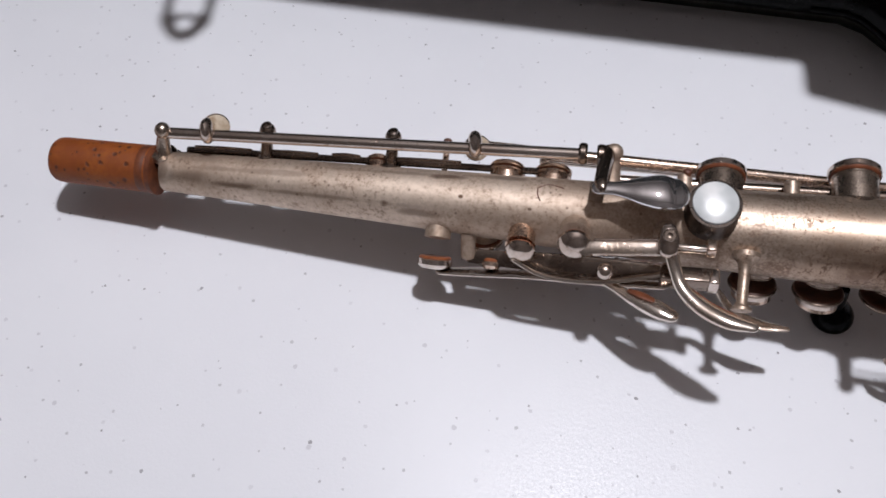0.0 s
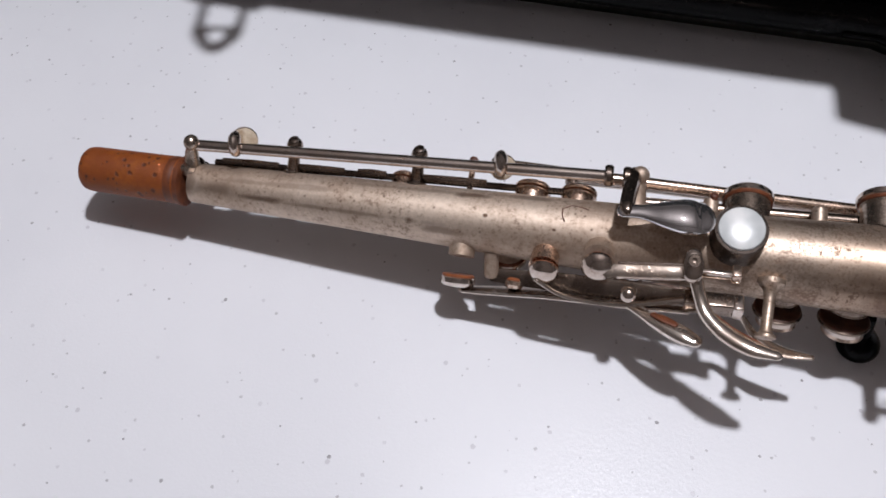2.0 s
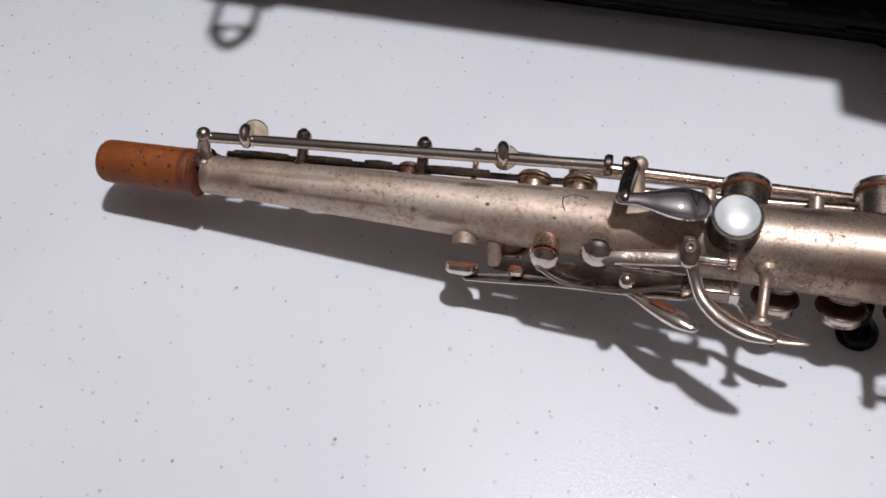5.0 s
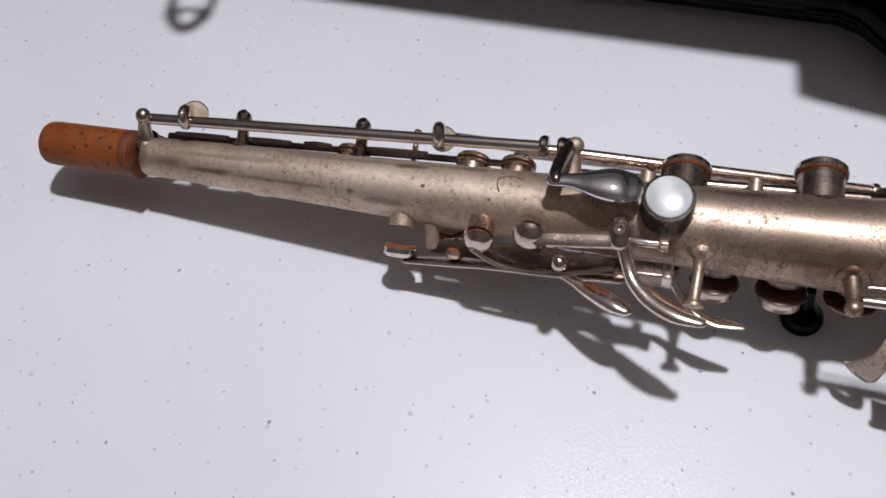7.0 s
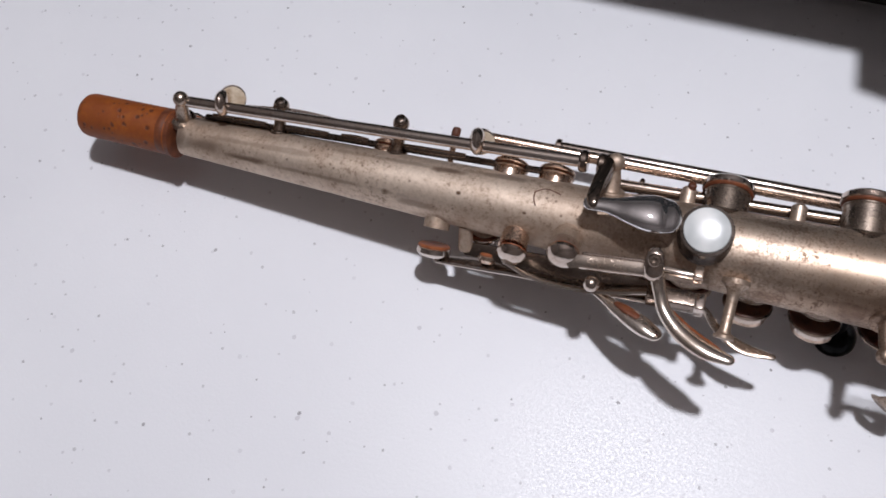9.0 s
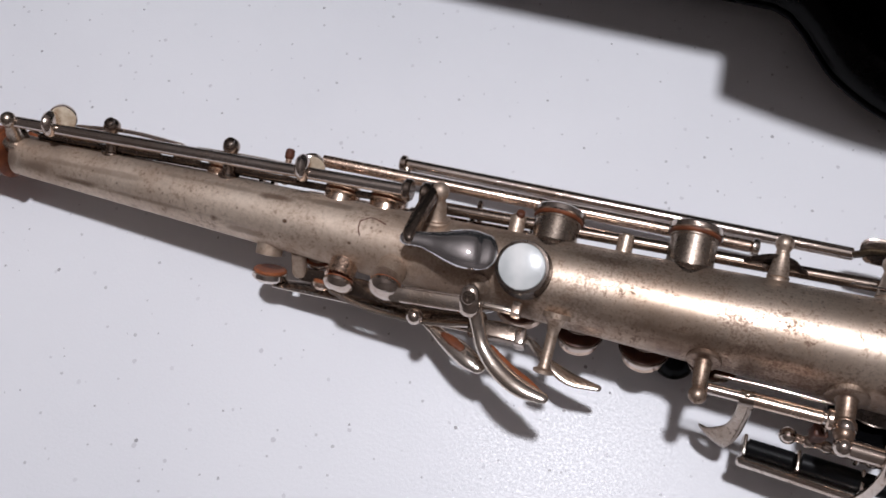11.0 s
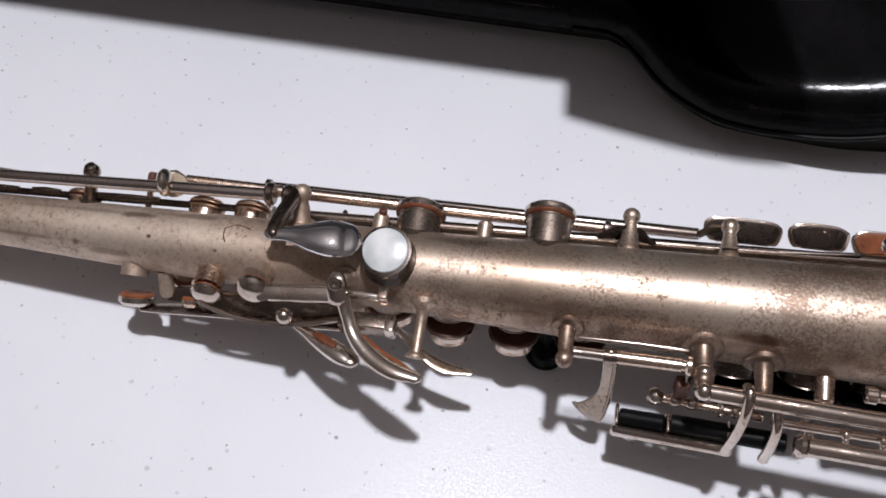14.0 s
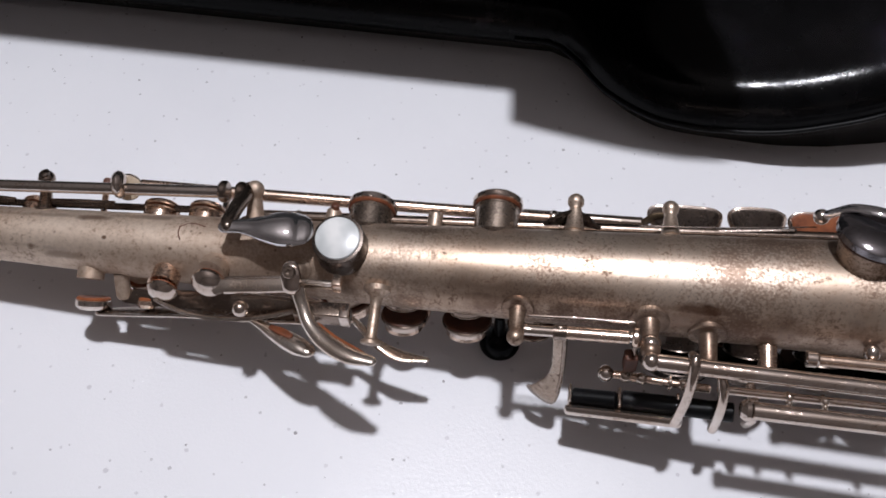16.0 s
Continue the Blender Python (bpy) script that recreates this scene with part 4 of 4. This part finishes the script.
# underneath: finger stack, on whose pearls the instrument rests
def finger_stack():
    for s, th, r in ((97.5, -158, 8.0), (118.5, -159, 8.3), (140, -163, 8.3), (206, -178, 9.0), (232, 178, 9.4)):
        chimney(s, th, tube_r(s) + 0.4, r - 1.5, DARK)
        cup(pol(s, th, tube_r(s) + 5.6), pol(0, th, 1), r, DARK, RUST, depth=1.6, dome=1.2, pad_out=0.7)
    # near-black cups and pads fill the gap below the tube, shade included
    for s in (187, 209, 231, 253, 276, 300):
        chimney(s, -142, tube_r(s) + 3.0, 8.0, NEAR_BLACK)
        cup(loc(s, -20.5 - 0.02 * (s - 187), -12.5), Vector((0.0, -0.42, -0.9)), 12.2, NEAR_BLACK, LEATHER, "low_key_cup", depth=2.8, dome=1.6, pad_out=1.2)
    for s in (129, 196):
        drop = 35.1 + 0.0727 * s
        c = P("pearl_key", spin([(7.0, 0), (7.3, 1.2), (7.0, 3.0), (5.4, 6.0), (2.6, 8.6), (1.6, drop - 26)], loc(s, -drop + 1.4, -1.5), (0, 0, 1), 28), LEATHER, "dark pearl-key holder")
        P("pearl", spin([(6.4, 0), (6.4, 1.0), (4, 1.5), (0, 1.7)], loc(s, -drop + 1.6, -1.5), (0, 0, -1), 28), PEARL, "pearl key touch", c)
    for s, side, up in ((84, 12.0, -19.0), (84, 3.0, -20.5)):
        a, b = loc(s, up, side), loc(330, up - 6.5, side)
        k = P("stack_rod", rod(a, b, 1.7), PLATE)
        for x in (s + 22, s + 52, s + 88, s + 126, s + 170, s + 214):
            q = a + (b - a) * ((x - s) / (330 - s))
            P("sleeve", rod(q - Vector((4, 0, 0)), q + Vector((4, 0, 0)), 2.3), GOLDEN, under=k)
    P("bell_guard", sweep([(468, 0, -30, 4, 1.2), (473, 0, -52, 4, 1.2), (479, 0, -69.5, 5, 1.2), (486, 0, -69.5, 5, 1.2), (491, 0, -49, 4, 1.2)], up=(1, 0, 0.2)), PLATE)


finger_stack()


# front of the instrument, turned to the table: upper stack, front touch and the octave lever's far arm
def front_stack():
    def pearl_at(s, th, out, r, under):
        P("pearl_ring", spin([(r + 0.9, -0.8), (r + 1.0, 1.2), (r + 0.4, 1.6), (r, 1.4), (r, 0.4)], pol(s, th, out), pol(0, th, 1), 32), GOLDEN, under=under)
        P("pearl", spin([(r, 0.2), (r, 1.0), (r * 0.7, 0.8), (r * 0.3, 0.6), (0, 0.55)], pol(s, th, out), pol(0, th, 1), 32), PEARL, "pearl key touch", under)

    a, b = loc(-4, -12.5, 15.5), loc(90, -14.5, 19.5)
    axis = b - a
    k = P("upper_stack_rod", rod(a, b, 2.4), GOLDEN, "upper key stack rod with its sleeves")
    for f in (0.1, 0.32, 0.4, 0.62, 0.84, 0.97):
        collar(a + axis * f, axis, 3.1, 2.2, PLATE, k)
    for s, th, top in ((-4.7, 131, 20.0), (38, 128, 21.0), (88, 128, 23.5)):
        post(s, th, top, 2.2, 2.7, 4.6, BODY)
    # large pearl key, its cup and arm
    chimney(77.3, 187, tube_r(77) + 2.2, 7.4, BODY)
    c = cup(pol(77.3, 187, tube_r(77) + 3.4), pol(0, 187, 1), 9.4, GOLDEN, RUST, depth=2.2, dome=0.6)
    pearl_at(77.3, 187, tube_r(77) + 6.6, 8.0, c)
    P("arm", sweep([(73.5, 18.2, -16.0, 1.4, 1.2), (73.8, 12.5, -19.8, 1.6, 1.2), (75, 6, -20.6, 1.8, 1.0)], up=(1, 0, 0)), GOLDEN, under=c)
    # small pearls on the next cups, with arms
    for s, th, r in ((97.5, -154, 5.4), (118.5, -155, 5.6)):
        out = tube_r(s) + 8.6
        c = P("pearl_holder", spin([(r + 1.2, -1.2), (r + 1.0, 0.4), (r - 0.5, 0.6)], pol(s, th, out - 0.4), pol(0, th, 1), 24), PLATE)
        pearl_at(s, th, out, r, c)
        P("arm", sweep([(s + 6.5, 4.0, -20.5, 1.3, 1.2), (s + 7, -2.0, -23.0, 1.6, 1.1), (s + 6, -8.0, -22.0, 1.5, 1.0)], up=(1, 0, 0)), GOLDEN, under=c)
    # front teardrop touch on its lever
    rows = [(36, 0.5, -18.6, 1.6, 1.1), (42, -1.5, -20.6, 1.9, 1.3), (48, -3.2, -22.4, 3.2, 1.7), (55, -3.8, -23.4, 5.0, 2.2), (61, -3.8, -23.4, 5.4, 2.4), (66, -3.4, -22.6, 4.0, 1.8)]
    t = P("front_touch", sweep(rows, up=(0, 0, -1), n=18, steps=6), CHROME, "mirror-bright teardrop front touch")
    P("arm", sweep([(52.5, 17.4, -15.0, 1.3, 1.2), (52.7, 10, -19.6, 1.5, 1.2), (53, 2, -21.6, 1.7, 1.0)], up=(1, 0, 0)), DARK, under=t)
    P("post_ball", ball(loc(34.5, -19.4, 2.0), 2.6), PLATE)
    P("post_ball", ball(loc(33.5, -18.4, 9.0), 2.6), PLATE)
    # domed vent cup with its needle arm
    chimney(7.7, 195, tube_r(8) + 1.4, 5.0, BODY)
    c = cup(pol(7.7, 195, tube_r(8) + 2.4), pol(0, 195, 1), 6.4, PLATE, PAD, depth=1.8, dome=1.8)
    P("arm", sweep([(7.7, -4.6, -17.2, 0.9, 0.9), (5.6, 10, -18.6, 1.1, 1.0), (3.4, 18.4, -12.5, 1.2, 1.0)], up=(1, 0, 0)), PLATE, under=c)
    P("link_bar", sweep([(14, 15.2, -15.6, 1.0, 0.9), (14.4, 8.6, -17.0, 1.0, 0.9), (23.6, 8.2, -17.6, 1.0, 0.9)], up=(0, 0, 1), square=0.5), CHROME)
    for s in (24.5, 56):
        P("lever_band", sweep([(s, 11, -16.6, 1.5, 1.0), (s, 15.5, -18.6, 1.6, 1.0), (s, 21, -16.4, 1.5, 1.0), (s, 25, -9.5, 1.4, 1.0)], up=(1, 0, 0)), DARK, under=k)
    # octave lever's sleeve, posts and flat arm towards the neck
    a, b = loc(-61, -10.5, 13.6), loc(-17, -11.6, 15.2)
    k = P("octave_sleeve", rod(a, b, 2.3), PLATE)
    for f in (0.0, 0.9, 1.0):
        collar(a + (b - a) * f, b - a, 3.2, 1.8, PLATE, k)
    for s, th, top in ((-77.6, 128, 16.6), (-64, 130, 16.8), (-32, 145, 15.0)):
        post(s, th, top, 1.8, 2.4, 3.8, BODY)
    lever = P("octave_lever", sweep([(-105, 12.8, -4.6, 2.0, 0.7), (-94, 14.6, -5.6, 2.3, 0.7), (-82, 14.8, -7.6, 2.2, 0.7), (-64, 14.2, -9.8, 1.6, 0.7)], up=pol(0, 112, 1), square=0.5), CHROME)
    P("felt_bumper", spin([(1.2, -1.4), (1.9, -0.8), (1.9, 0.8), (1.2, 1.4)], loc(-95, -8.6, 15.0), (0, 0.6, -0.8), 14), PAD, "rust-brown cork bumper", lever)
    cup(pol(-108, 112, 12.2), pol(0, 112, 1), 3.6, PLATE, PAD, depth=1.8, dome=0.6)


front_stack()


# scratched mark on the tube beside the thumb touch
def scratch():
    bm = bmesh.new()
    for line in (((26.4, -17), (25.4, -6), (25.2, 7)), ((25.4, 8), (28.6, 17), (33.5, 10))):
        sweep([(*pol(s, th, tube_r(s) + 0.02), 0.22, 0.08) for s, th in line], up=(0, 0, 1), n=6, bm=bm)
    P("scratch", bm, RUST, "thin dark scratch on the tube")


scratch()
